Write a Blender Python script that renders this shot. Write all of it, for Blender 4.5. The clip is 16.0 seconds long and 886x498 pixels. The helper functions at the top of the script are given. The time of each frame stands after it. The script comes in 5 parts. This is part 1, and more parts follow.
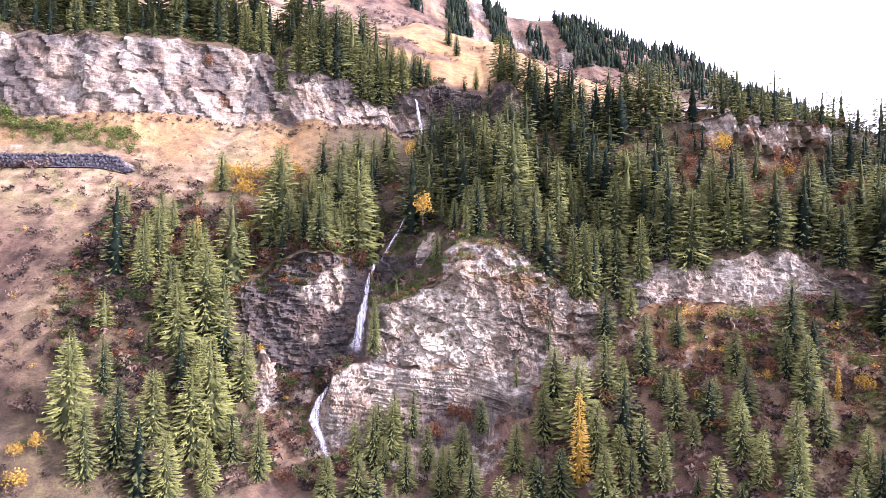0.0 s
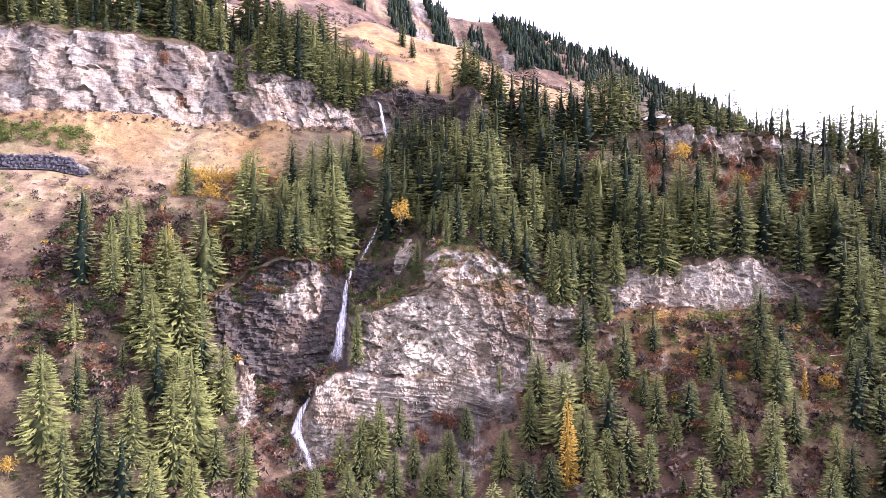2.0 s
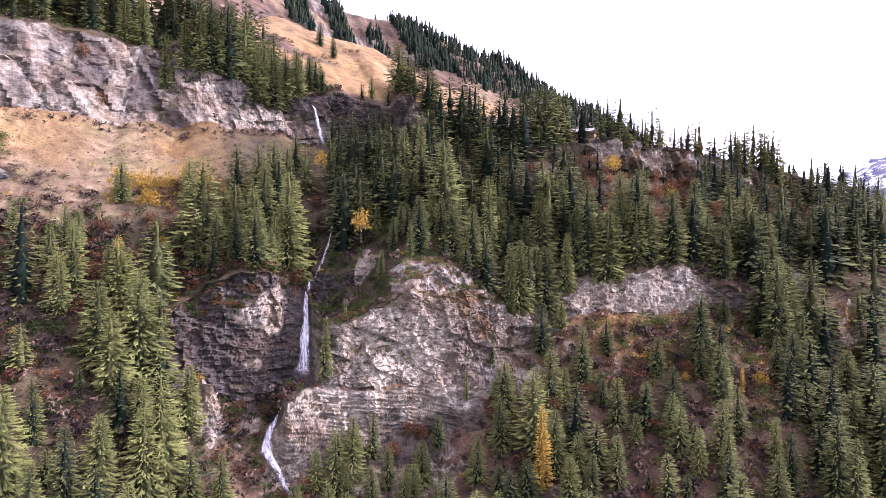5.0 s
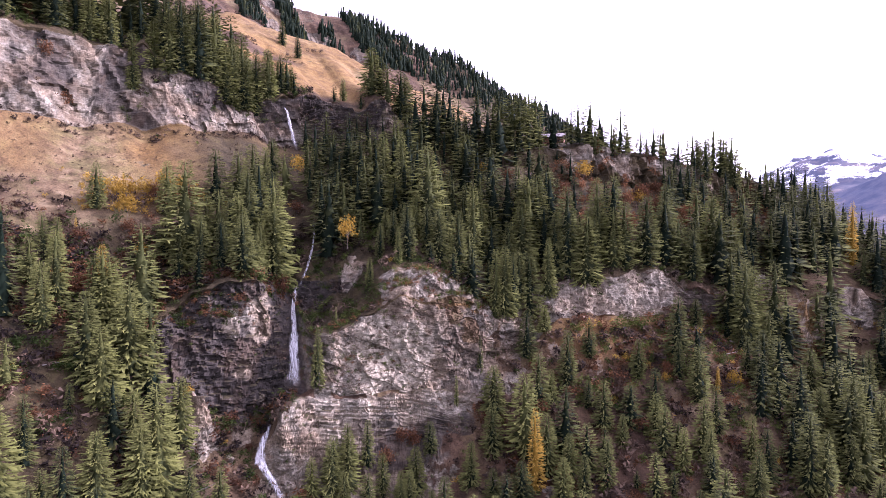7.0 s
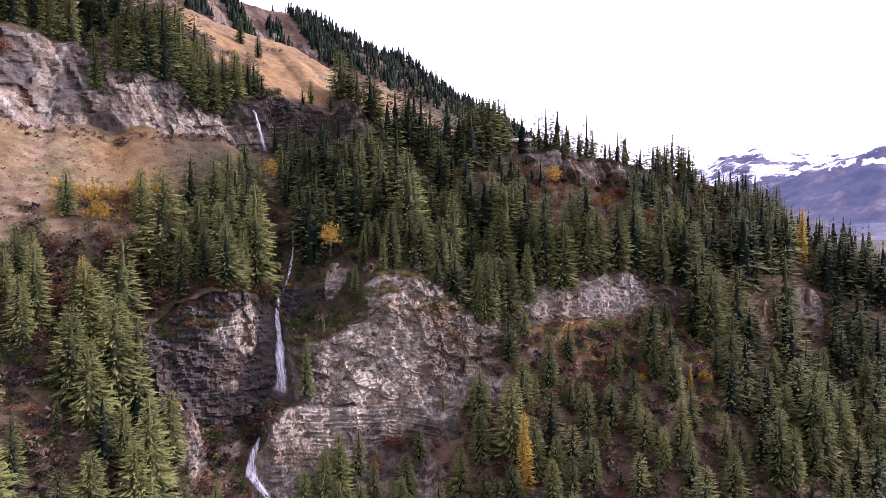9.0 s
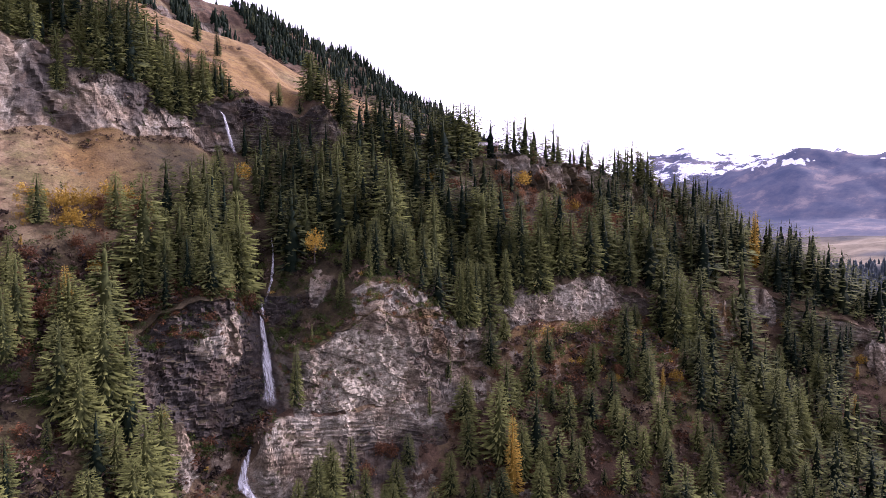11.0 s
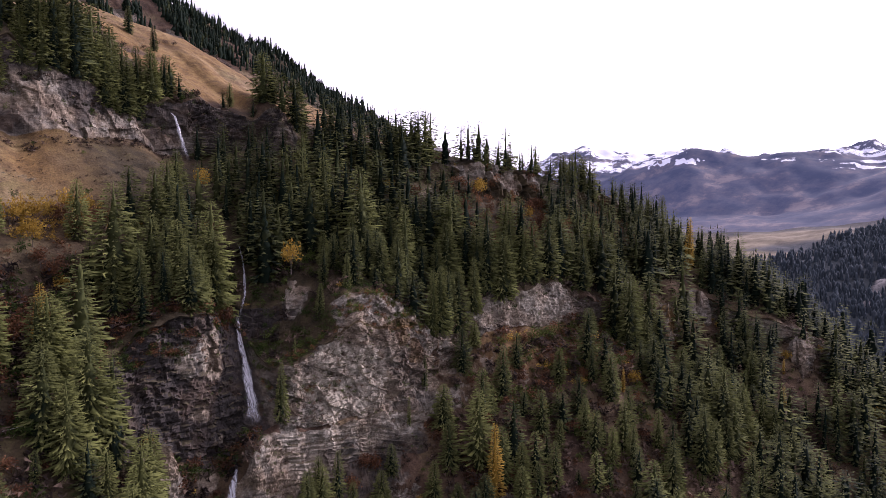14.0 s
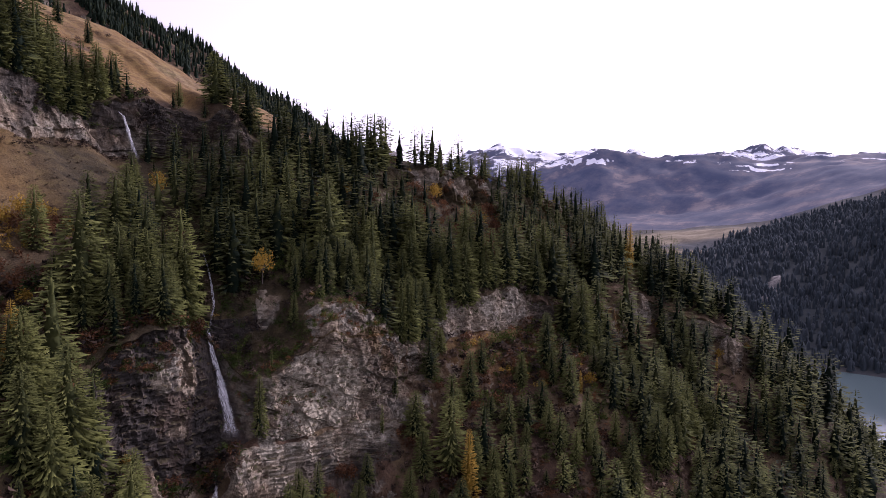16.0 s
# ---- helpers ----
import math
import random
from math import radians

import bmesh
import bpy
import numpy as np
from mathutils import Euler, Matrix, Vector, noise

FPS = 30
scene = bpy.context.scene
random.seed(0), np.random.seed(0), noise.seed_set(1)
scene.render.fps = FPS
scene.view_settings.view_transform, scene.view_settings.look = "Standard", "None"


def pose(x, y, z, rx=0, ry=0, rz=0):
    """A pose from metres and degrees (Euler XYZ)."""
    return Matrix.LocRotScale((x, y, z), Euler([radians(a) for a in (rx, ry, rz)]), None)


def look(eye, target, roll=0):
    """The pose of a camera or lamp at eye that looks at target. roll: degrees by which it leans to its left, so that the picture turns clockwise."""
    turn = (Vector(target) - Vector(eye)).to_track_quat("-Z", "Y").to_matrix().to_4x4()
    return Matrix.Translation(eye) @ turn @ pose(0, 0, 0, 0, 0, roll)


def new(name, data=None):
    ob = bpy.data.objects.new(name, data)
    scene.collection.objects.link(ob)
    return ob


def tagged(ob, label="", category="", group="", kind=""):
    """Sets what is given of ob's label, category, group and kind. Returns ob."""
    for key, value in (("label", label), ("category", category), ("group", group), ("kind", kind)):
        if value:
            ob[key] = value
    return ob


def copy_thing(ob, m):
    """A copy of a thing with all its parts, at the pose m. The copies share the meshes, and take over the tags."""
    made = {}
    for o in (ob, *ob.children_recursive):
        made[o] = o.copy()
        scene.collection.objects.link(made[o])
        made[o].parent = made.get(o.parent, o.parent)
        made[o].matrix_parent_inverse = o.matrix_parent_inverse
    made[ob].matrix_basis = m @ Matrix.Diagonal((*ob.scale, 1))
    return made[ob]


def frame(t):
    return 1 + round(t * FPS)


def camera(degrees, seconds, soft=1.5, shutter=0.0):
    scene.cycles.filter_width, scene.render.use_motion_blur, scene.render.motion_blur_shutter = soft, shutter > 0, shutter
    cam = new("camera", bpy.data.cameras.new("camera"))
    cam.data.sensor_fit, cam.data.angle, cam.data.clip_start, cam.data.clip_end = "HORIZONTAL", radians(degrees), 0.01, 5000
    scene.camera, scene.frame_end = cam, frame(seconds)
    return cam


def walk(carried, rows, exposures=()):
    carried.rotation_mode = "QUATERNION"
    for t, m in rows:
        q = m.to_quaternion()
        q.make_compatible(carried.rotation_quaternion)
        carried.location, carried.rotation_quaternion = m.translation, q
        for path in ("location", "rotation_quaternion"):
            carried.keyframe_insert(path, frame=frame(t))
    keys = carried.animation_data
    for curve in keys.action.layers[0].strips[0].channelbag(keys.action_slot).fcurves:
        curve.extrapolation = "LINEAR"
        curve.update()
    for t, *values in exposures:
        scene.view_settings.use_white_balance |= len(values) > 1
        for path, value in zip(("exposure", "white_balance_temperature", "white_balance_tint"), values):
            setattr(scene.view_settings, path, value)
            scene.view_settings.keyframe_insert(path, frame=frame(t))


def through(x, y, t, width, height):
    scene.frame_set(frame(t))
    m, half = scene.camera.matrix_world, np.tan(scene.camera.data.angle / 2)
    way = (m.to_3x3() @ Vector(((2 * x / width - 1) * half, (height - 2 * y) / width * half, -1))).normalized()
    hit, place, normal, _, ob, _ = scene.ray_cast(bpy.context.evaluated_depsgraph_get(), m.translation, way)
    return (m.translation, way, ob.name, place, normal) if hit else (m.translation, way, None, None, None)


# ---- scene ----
# The camera flies sideways along the slope, climbs a little and turns to its right.
cam = camera(66.2, 16.0, soft=0.85)
# seconds, x, y, z, yaw, pitch, roll
ROWS = [
    (0.0, 0.00, 0.00, 170.00, -0.00, -0.31, 0.28),
    (0.5, -4.11, -0.12, 171.08, -1.75, -0.42, 0.24),
    (1.0, -7.71, 0.06, 171.70, -3.38, -0.44, 0.21),
    (1.5, -11.56, 0.20, 172.41, -5.08, -0.50, 0.18),
    (2.0, -16.91, 0.55, 173.45, -6.15, -0.61, 0.19),
    (2.5, -20.91, 0.93, 174.21, -6.83, -0.67, 0.23),
    (3.0, -27.14, 1.42, 175.49, -9.35, -0.79, 0.21),
    (3.5, -32.60, 2.10, 176.50, -11.67, -0.88, 0.18),
    (4.0, -37.25, 2.57, 177.29, -13.67, -0.95, 0.20),
    (6.5, -57.34, 6.34, 181.60, -20.68, -1.38, 0.09),
    (7.0, -60.99, 7.24, 182.39, -21.97, -1.45, 0.05),
    (7.5, -64.69, 8.45, 183.16, -23.30, -1.50, 0.02),
    (8.0, -68.11, 9.32, 184.17, -24.54, -1.62, -0.02),
    (8.5, -72.15, 10.75, 185.12, -25.98, -1.70, -0.05),
    (9.0, -75.46, 11.97, 186.04, -27.23, -1.81, -0.10),
    (11.5, -93.95, 19.99, 190.50, -34.00, -2.23, -0.06),
    (12.0, -97.31, 21.89, 191.52, -35.29, -2.33, -0.02),
    (12.5, -100.63, 23.90, 192.25, -36.59, -2.40, 0.03),
    (13.0, -103.94, 26.02, 193.27, -37.89, -2.52, 0.06),
    (13.5, -107.59, 28.70, 194.29, -39.38, -2.63, 0.10),
    (14.0, -110.77, 30.80, 194.98, -40.74, -2.67, 0.10),
    (14.5, -114.00, 33.11, 195.92, -42.20, -2.76, 0.16),
    (15.0, -118.50, 36.19, 197.24, -44.23, -2.88, 0.27),
    (15.5, -123.14, 40.12, 198.53, -46.52, -2.98, 0.43),
    (16.0, -126.38, 42.70, 199.35, -48.10, -3.02, 0.58),
]
EXPOSURES = [(0.0, 1.62, 5570, 44), (2.0, 1.5, 5570, 44), (4.0, 1.26, 5570, 43), (6.5, 0.82, 5620, 47), (9.0, 0.48, 5670, 46), (11.5, 0.12, 5720, 45), (12.5, -0.08, 5770, 43), (14.5, -0.42, 5820, 40), (16.0, -0.6, 5820, 40)]
walk(cam, [(t, pose(x, y, z, 90 + pitch, 0, yaw) @ pose(0, 0, 0, 0, 0, roll)) for t, x, y, z, yaw, pitch, roll in ROWS], EXPOSURES)

# ---- light: a low autumn sun from the right of the slope, under thin white cloud ----
SUN_AZIMUTH, SUN_ELEVATION = radians(104), radians(26)
world = bpy.data.worlds.new("world")
scene.world = world
world.use_nodes = True
wn, wl = world.node_tree.nodes, world.node_tree.links
wn.clear()
sky = wn.new("ShaderNodeTexSky")
sky.sky_type = "NISHITA"
sky.sun_disc = False
sky.sun_elevation, sky.sun_rotation = SUN_ELEVATION, SUN_AZIMUTH
clear_sky = wn.new("ShaderNodeBackground")
clear_sky.inputs["Strength"].default_value = 0.035
sun_flat = (math.sin(SUN_AZIMUTH), math.cos(SUN_AZIMUTH), 0.25)
way = wn.new("ShaderNodeTexCoord")
toward = wn.new("ShaderNodeVectorMath")
toward.operation = "DOT_PRODUCT"
toward.inputs[1].default_value = sun_flat
wl.new(way.outputs["Generated"], toward.inputs[0])
half = wn.new("ShaderNodeMath")
half.operation, half.use_clamp = "MULTIPLY_ADD", True
half.inputs[1].default_value, half.inputs[2].default_value = 0.5, 0.5
wl.new(toward.outputs["Value"], half.inputs[0])
veil = wn.new("ShaderNodeMath")
veil.operation = "POWER"
veil.inputs[1].default_value = 1.6
wl.new(half.outputs[0], veil.inputs[0])
bright = wn.new("ShaderNodeMath")
bright.operation = "MULTIPLY_ADD"
bright.inputs[1].default_value, bright.inputs[2].default_value = 1.7, 0.26
wl.new(veil.outputs[0], bright.inputs[0])
# the haze over the horizon is brighter than the sky overhead
height = wn.new("ShaderNodeSeparateXYZ")
wl.new(way.outputs["Generated"], height.inputs[0])
low_part = wn.new("ShaderNodeMath")
low_part.operation, low_part.use_clamp = "SUBTRACT", True
low_part.inputs[0].default_value = 1.0
wl.new(height.outputs["Z"], low_part.inputs[1])
haze = wn.new("ShaderNodeMath")
haze.operation = "POWER"
haze.inputs[1].default_value = 4.0
wl.new(low_part.outputs[0], haze.inputs[0])
hazy = wn.new("ShaderNodeMath")
hazy.operation = "MULTIPLY_ADD"
hazy.inputs[1].default_value = 1.0
wl.new(haze.outputs[0], hazy.inputs[0]), wl.new(bright.outputs[0], hazy.inputs[2])
# the thin cloud glows round the sun
glow = wn.new("ShaderNodeMath")
glow.operation = "POWER"
glow.inputs[1].default_value = 9.0
wl.new(half.outputs[0], glow.inputs[0])
aureole = wn.new("ShaderNodeMath")
aureole.operation = "MULTIPLY_ADD"
aureole.inputs[1].default_value = 2.2
wl.new(glow.outputs[0], aureole.inputs[0]), wl.new(hazy.outputs[0], aureole.inputs[2])
cloud = wn.new("ShaderNodeBackground")
cloud.inputs["Color"].default_value = (1.0, 0.955, 0.935, 1)
wl.new(aureole.outputs[0], cloud.inputs["Strength"])
added, world_out = wn.new("ShaderNodeAddShader"), wn.new("ShaderNodeOutputWorld")
wl.new(sky.outputs["Color"], clear_sky.inputs["Color"])
wl.new(clear_sky.outputs[0], added.inputs[0])
wl.new(cloud.outputs[0], added.inputs[1])
wl.new(added.outputs[0], world_out.inputs["Surface"])

sun_way = Vector((math.sin(SUN_AZIMUTH) * math.cos(SUN_ELEVATION), math.cos(SUN_AZIMUTH) * math.cos(SUN_ELEVATION), math.sin(SUN_ELEVATION)))
sun = new("sun", bpy.data.lights.new("sun", "SUN"))
sun.data.energy, sun.data.angle, sun.data.color = 5.0, radians(1.2), (1.0, 0.94, 0.84)
sun.matrix_world = look(sun_way * 900 + Vector((0, 200, 150)), (0, 200, 150))


# ---- materials ----
def material(name, rough=0.9):
    m = bpy.data.materials.new(name)
    m.use_nodes = True
    nodes, links = m.node_tree.nodes, m.node_tree.links
    shader = nodes["Principled BSDF"]
    shader.inputs["Roughness"].default_value = rough
    shader.inputs["Specular IOR Level"].default_value = 0.25
    return m, nodes, links, shader


def noise_node(nodes, links, scale, detail=4, rough=0.6, stretch=None, coords="Object"):
    tc = nodes.new("ShaderNodeTexCoord")
    n = nodes.new("ShaderNodeTexNoise")
    n.inputs["Scale"].default_value, n.inputs["Detail"].default_value, n.inputs["Roughness"].default_value = scale, detail, rough
    if stretch:
        mp = nodes.new("ShaderNodeMapping")
        mp.inputs["Scale"].default_value = stretch
        links.new(tc.outputs[coords], mp.inputs["Vector"])
        links.new(mp.outputs[0], n.inputs["Vector"])
    else:
        links.new(tc.outputs[coords], n.inputs["Vector"])
    return n.outputs["Fac"]


def ramp(nodes, links, value, stops):
    r = nodes.new("ShaderNodeValToRGB")
    el = r.color_ramp.elements
    while len(el) < len(stops):
        el.new(0.5)
    for e, (p, c) in zip(el, stops):
        e.position, e.color = p, (*c, 1)
    links.new(value, r.inputs["Fac"])
    return r.outputs["Color"]


def blend(nodes, links, fac, a, b):
    m = nodes.new("ShaderNodeMix")
    m.data_type = "RGBA"
    for socket, v in ((m.inputs["Factor"], fac), (m.inputs[6], a), (m.inputs[7], b)):
        if isinstance(v, (int, float)):
            socket.default_value = v
        elif isinstance(v, tuple):
            socket.default_value = (*v, 1)
        else:
            links.new(v, socket)
    return m.outputs[2]


def calc(nodes, links, op, a, b=0.0, clamp=False):
    m = nodes.new("ShaderNodeMath")
    m.operation, m.use_clamp = op, clamp
    for socket, v in ((m.inputs[0], a), (m.inputs[1], b)):
        if isinstance(v, (int, float)):
            socket.default_value = v
        else:
            links.new(v, socket)
    return m.outputs[0]


def attribute(nodes, name):
    a = nodes.new("ShaderNodeAttribute")
    a.attribute_name = name
    return a.outputs["Fac"]


def bump(nodes, links, shader, height, distance, strength=0.8):
    b = nodes.new("ShaderNodeBump")
    b.inputs["Distance"].default_value, b.inputs["Strength"].default_value = distance, strength
    links.new(height, b.inputs["Height"])
    links.new(b.outputs[0], shader.inputs["Normal"])


def ground_material():
    """Autumn mountainside: straw grass, heath, bare earth, and banded limestone where the sheet is steep."""
    m, n, l, s = material("mountainside", 0.95)
    fine, mid, wide = noise_node(n, l, 1.6, 6, 0.7), noise_node(n, l, 0.22, 5, 0.65), noise_node(n, l, 0.035, 4)
    patch = noise_node(n, l, 0.09, 6, 0.7)
    strata = noise_node(n, l, 1.0, 6, 0.72, (0.30, 0.30, 0.62))
    cracks = noise_node(n, l, 1.0, 5, 0.7, (0.5, 0.5, 0.22))
    fine_beds = noise_node(n, l, 1.0, 5, 0.72, (0.55, 0.55, 2.4))
    # straw and heath
    straw = ramp(n, l, mid, [(0.30, (0.070, 0.045, 0.026)), (0.5, (0.175, 0.122, 0.068)), (0.70, (0.28, 0.215, 0.13))])
    olive = ramp(n, l, mid, [(0.3, (0.062, 0.052, 0.022)), (0.5, (0.135, 0.112, 0.048)), (0.72, (0.215, 0.18, 0.085))])
    straw = blend(n, l, ramp(n, l, patch, [(0.44, (0, 0, 0)), (0.58, (1, 1, 1))]), straw, olive)
    heath = ramp(n, l, patch, [(0.33, (0.020, 0.014, 0.009)), (0.5, (0.070, 0.043, 0.026)), (0.7, (0.15, 0.098, 0.058))])
    gold = ramp(n, l, mid, [(0.25, (0.085, 0.048, 0.020)), (0.5, (0.20, 0.119, 0.037)), (0.75, (0.29, 0.19, 0.062))])
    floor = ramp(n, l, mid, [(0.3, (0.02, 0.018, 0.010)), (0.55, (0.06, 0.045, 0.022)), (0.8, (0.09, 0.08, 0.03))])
    cover = blend(n, l, attribute(n, "heath"), straw, heath)
    cover = blend(n, l, attribute(n, "gold"), cover, gold)
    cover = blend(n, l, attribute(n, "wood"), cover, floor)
    speck = ramp(n, l, fine, [(0.3, (0.35, 0.35, 0.35)), (0.5, (1, 1, 1)), (0.75, (1.35, 1.3, 1.2))])
    mul = n.new("ShaderNodeMix")
    mul.data_type, mul.blend_type = "RGBA", "MULTIPLY"
    mul.inputs["Factor"].default_value = 0.75
    l.new(cover, mul.inputs[6]), l.new(speck, mul.inputs[7])
    cover = mul.outputs[2]
    # limestone in beds, with dark water stains, tan weathering and grass on the ledges
    tone = noise_node(n, l, 0.11, 4, 0.6)
    grey = ramp(n, l, strata, [(0.28, (0.080, 0.073, 0.057)), (0.44, (0.19, 0.177, 0.142)), (0.60, (0.365, 0.345, 0.282)), (0.75, (0.54, 0.515, 0.43))])
    tan = ramp(n, l, strata, [(0.30, (0.095, 0.07, 0.052)), (0.5, (0.25, 0.205, 0.146)), (0.72, (0.46, 0.395, 0.29))])
    stone = blend(n, l, ramp(n, l, tone, [(0.42, (0, 0, 0)), (0.58, (1, 1, 1))]), grey, tan)
    pale_beds = ramp(n, l, strata, [(0.28, (0.20, 0.178, 0.136)), (0.44, (0.36, 0.330, 0.258)), (0.70, (0.545, 0.515, 0.405))])
    broken = calc(n, l, "ADD", attribute(n, "pale"), calc(n, l, "MULTIPLY", calc(n, l, "SUBTRACT", mid, 0.5), 0.8))
    stone = blend(n, l, calc(n, l, "MULTIPLY", calc(n, l, "SUBTRACT", broken, 0.25), 1.6, True), stone, pale_beds)
    layer = ramp(n, l, fine_beds, [(0.34, (0.45, 0.43, 0.41)), (0.46, (0.92, 0.90, 0.86)), (0.66, (1.12, 1.08, 1.02))])
    mul0 = n.new("ShaderNodeMix")
    mul0.data_type, mul0.blend_type = "RGBA", "MULTIPLY"
    mul0.inputs["Factor"].default_value = 0.45
    l.new(stone, mul0.inputs[6]), l.new(layer, mul0.inputs[7])
    stone = mul0.outputs[2]
    for size, low, high in (((0.32, 0.32, 0.5), 0.76, 1.08), ((0.95, 0.95, 1.7), 0.78, 1.08)):
        tc, mp, cell = n.new("ShaderNodeTexCoord"), n.new("ShaderNodeMapping"), n.new("ShaderNodeTexVoronoi")
        mp.inputs["Scale"].default_value = size
        l.new(tc.outputs["Object"], mp.inputs["Vector"]), l.new(mp.outputs[0], cell.inputs["Vector"])
        grey_cell = n.new("ShaderNodeSeparateColor")
        l.new(cell.outputs["Color"], grey_cell.inputs[0])
        piece = ramp(n, l, grey_cell.outputs[0], [(0.0, (low, low * 0.97, low * 0.94)), (1.0, (high, high, high))])
        mulc = n.new("ShaderNodeMix")
        mulc.data_type, mulc.blend_type = "RGBA", "MULTIPLY"
        mulc.inputs["Factor"].default_value = 0.9
        l.new(stone, mulc.inputs[6]), l.new(piece, mulc.inputs[7])
        stone = mulc.outputs[2]
    stain = ramp(n, l, cracks, [(0.36, (0.25, 0.23, 0.22)), (0.50, (1, 1, 1))])
    mul2 = n.new("ShaderNodeMix")
    mul2.data_type, mul2.blend_type = "RGBA", "MULTIPLY"
    mul2.inputs["Factor"].default_value = 0.65
    l.new(stone, mul2.inputs[6]), l.new(stain, mul2.inputs[7])
    # seepage and the shade of the gorge darken the rock colour together
    dark = blend(n, l, attribute(n, "wet"), mul2.outputs[2], ramp(n, l, strata, [(0.35, (0.011, 0.010, 0.009)), (0.65, (0.048, 0.041, 0.037))]))
    rust = ramp(n, l, patch, [(0.50, (0, 0, 0)), (0.60, (1, 1, 1))])
    dark = blend(n, l, calc(n, l, "MULTIPLY", rust, 0.3), dark, heath)
    lie = n.new("ShaderNodeSeparateXYZ")
    l.new(n.new("ShaderNodeNewGeometry").outputs["Normal"], lie.inputs[0])
    turf = calc(n, l, "ADD", lie.outputs["Z"], calc(n, l, "MULTIPLY", calc(n, l, "SUBTRACT", mid, 0.5), 0.9))
    turf = calc(n, l, "MULTIPLY", calc(n, l, "SUBTRACT", turf, 0.78), 5.0, True)
    tufts = ramp(n, l, fine, [(0.3, (0.025, 0.022, 0.012)), (0.6, (0.09, 0.075, 0.04)), (0.8, (0.16, 0.13, 0.07))])
    dark = blend(n, l, turf, dark, tufts)
    # rock shows where the sheet is steep and where the bedrock is bare
    edge = calc(n, l, "ADD", attribute(n, "rock"), calc(n, l, "MULTIPLY", calc(n, l, "SUBTRACT", mid, 0.5), 1.6))
    edge = calc(n, l, "MULTIPLY", calc(n, l, "SUBTRACT", edge, 0.42), 6.0, True)
    l.new(blend(n, l, edge, cover, dark), s.inputs["Base Color"])
    h = calc(n, l, "ADD", calc(n, l, "ADD", calc(n, l, "MULTIPLY", strata, 0.6), calc(n, l, "MULTIPLY", fine_beds, 0.6)), calc(n, l, "ADD", calc(n, l, "MULTIPLY", fine, 0.5), calc(n, l, "MULTIPLY", cracks, 0.5)))
    bump(n, l, s, h, 0.6, 0.8)
    return m


def leaf_material(name, dark, light, through=0.25):
    """Needles or leaves, varied from tree to tree and from spray to spray."""
    m, n, l, s = material(name, 0.9)
    s.inputs["Specular IOR Level"].default_value = 0.1
    info, geo = n.new("ShaderNodeObjectInfo"), n.new("ShaderNodeNewGeometry")
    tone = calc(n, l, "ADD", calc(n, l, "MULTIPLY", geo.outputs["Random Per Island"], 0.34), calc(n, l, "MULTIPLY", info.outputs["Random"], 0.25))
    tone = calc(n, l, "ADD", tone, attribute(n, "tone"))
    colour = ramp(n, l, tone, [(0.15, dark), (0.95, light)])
    l.new(colour, s.inputs["Base Color"])
    glow = n.new("ShaderNodeBsdfTranslucent")
    l.new(colour, glow.inputs["Color"])
    mix = n.new("ShaderNodeMixShader")
    mix.inputs[0].default_value = through
    l.new(s.outputs[0], mix.inputs[1]), l.new(glow.outputs[0], mix.inputs[2])
    l.new(mix.outputs[0], n["Material Output"].inputs["Surface"])
    return m


def bark_material(name, dark, light):
    m, n, l, s = material(name, 0.9)
    l.new(ramp(n, l, noise_node(n, l, 3, 5, 0.7, (2, 2, 0.4)), [(0.3, dark), (0.7, light)]), s.inputs["Base Color"])
    return m


GROUND = ground_material()
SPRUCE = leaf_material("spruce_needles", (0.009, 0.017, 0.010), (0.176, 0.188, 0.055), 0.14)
# bluer and paler than SPRUCE: distance haze put into the needle colour
HAZY_NEEDLES = leaf_material("hazy_spruce_needles", (0.050, 0.066, 0.078), (0.108, 0.128, 0.142), 0.1)
LARCH = leaf_material("larch_needles", (0.30, 0.19, 0.03), (0.60, 0.43, 0.09), 0.4)
SHRUB = leaf_material("shrub_leaves", (0.022, 0.017, 0.015), (0.25, 0.175, 0.12), 0.2)
RUSSET = leaf_material("russet_leaves", (0.075, 0.036, 0.020), (0.33, 0.165, 0.072), 0.35)
GREEN_SHRUB = leaf_material("green_shrub_leaves", (0.03, 0.05, 0.012), (0.14, 0.17, 0.04), 0.3)
BARK = bark_material("bark", (0.05, 0.04, 0.032), (0.17, 0.14, 0.115))
DEAD_WOOD = bark_material("dead_wood", (0.22, 0.20, 0.18), (0.50, 0.47, 0.43))


# ---- value noise on arrays ----
def lattice(i, j, k):
    h = (i.astype(np.int64) * 374761393 + j.astype(np.int64) * 668265263 + k.astype(np.int64) * 2147483647) & 0xFFFFFFFF
    h = ((h ^ (h >> 13)) * 1274126177) & 0xFFFFFFFF
    return ((h ^ (h >> 16)) & 0xFFFF) / 65535.0 * 2 - 1


def value_noise(x, y, z):
    i, j, k = np.floor(x), np.floor(y), np.floor(z)
    u, v, w = ((f * f * (3 - 2 * f)) for f in (x - i, y - j, z - k))
    out = 0
    for a in (0, 1):
        for b in (0, 1):
            for c in (0, 1):
                out = out + lattice(i + a, j + b, k + c) * (u if a else 1 - u) * (v if b else 1 - v) * (w if c else 1 - w)
    return out


def fractal(x, y, z, octaves=4, gain=0.5):
    total, amount = 0, 1.0
    for o in range(octaves):
        total = total + amount * value_noise(x * 2**o + 17.3 * o, y * 2**o - 9.1 * o, z * 2**o + 4.7 * o)
        amount *= gain
    return total


def smooth(a, b, t):
    u = np.clip((t - a) / (b - a), 0, 1)
    return u * u * (3 - 2 * u)


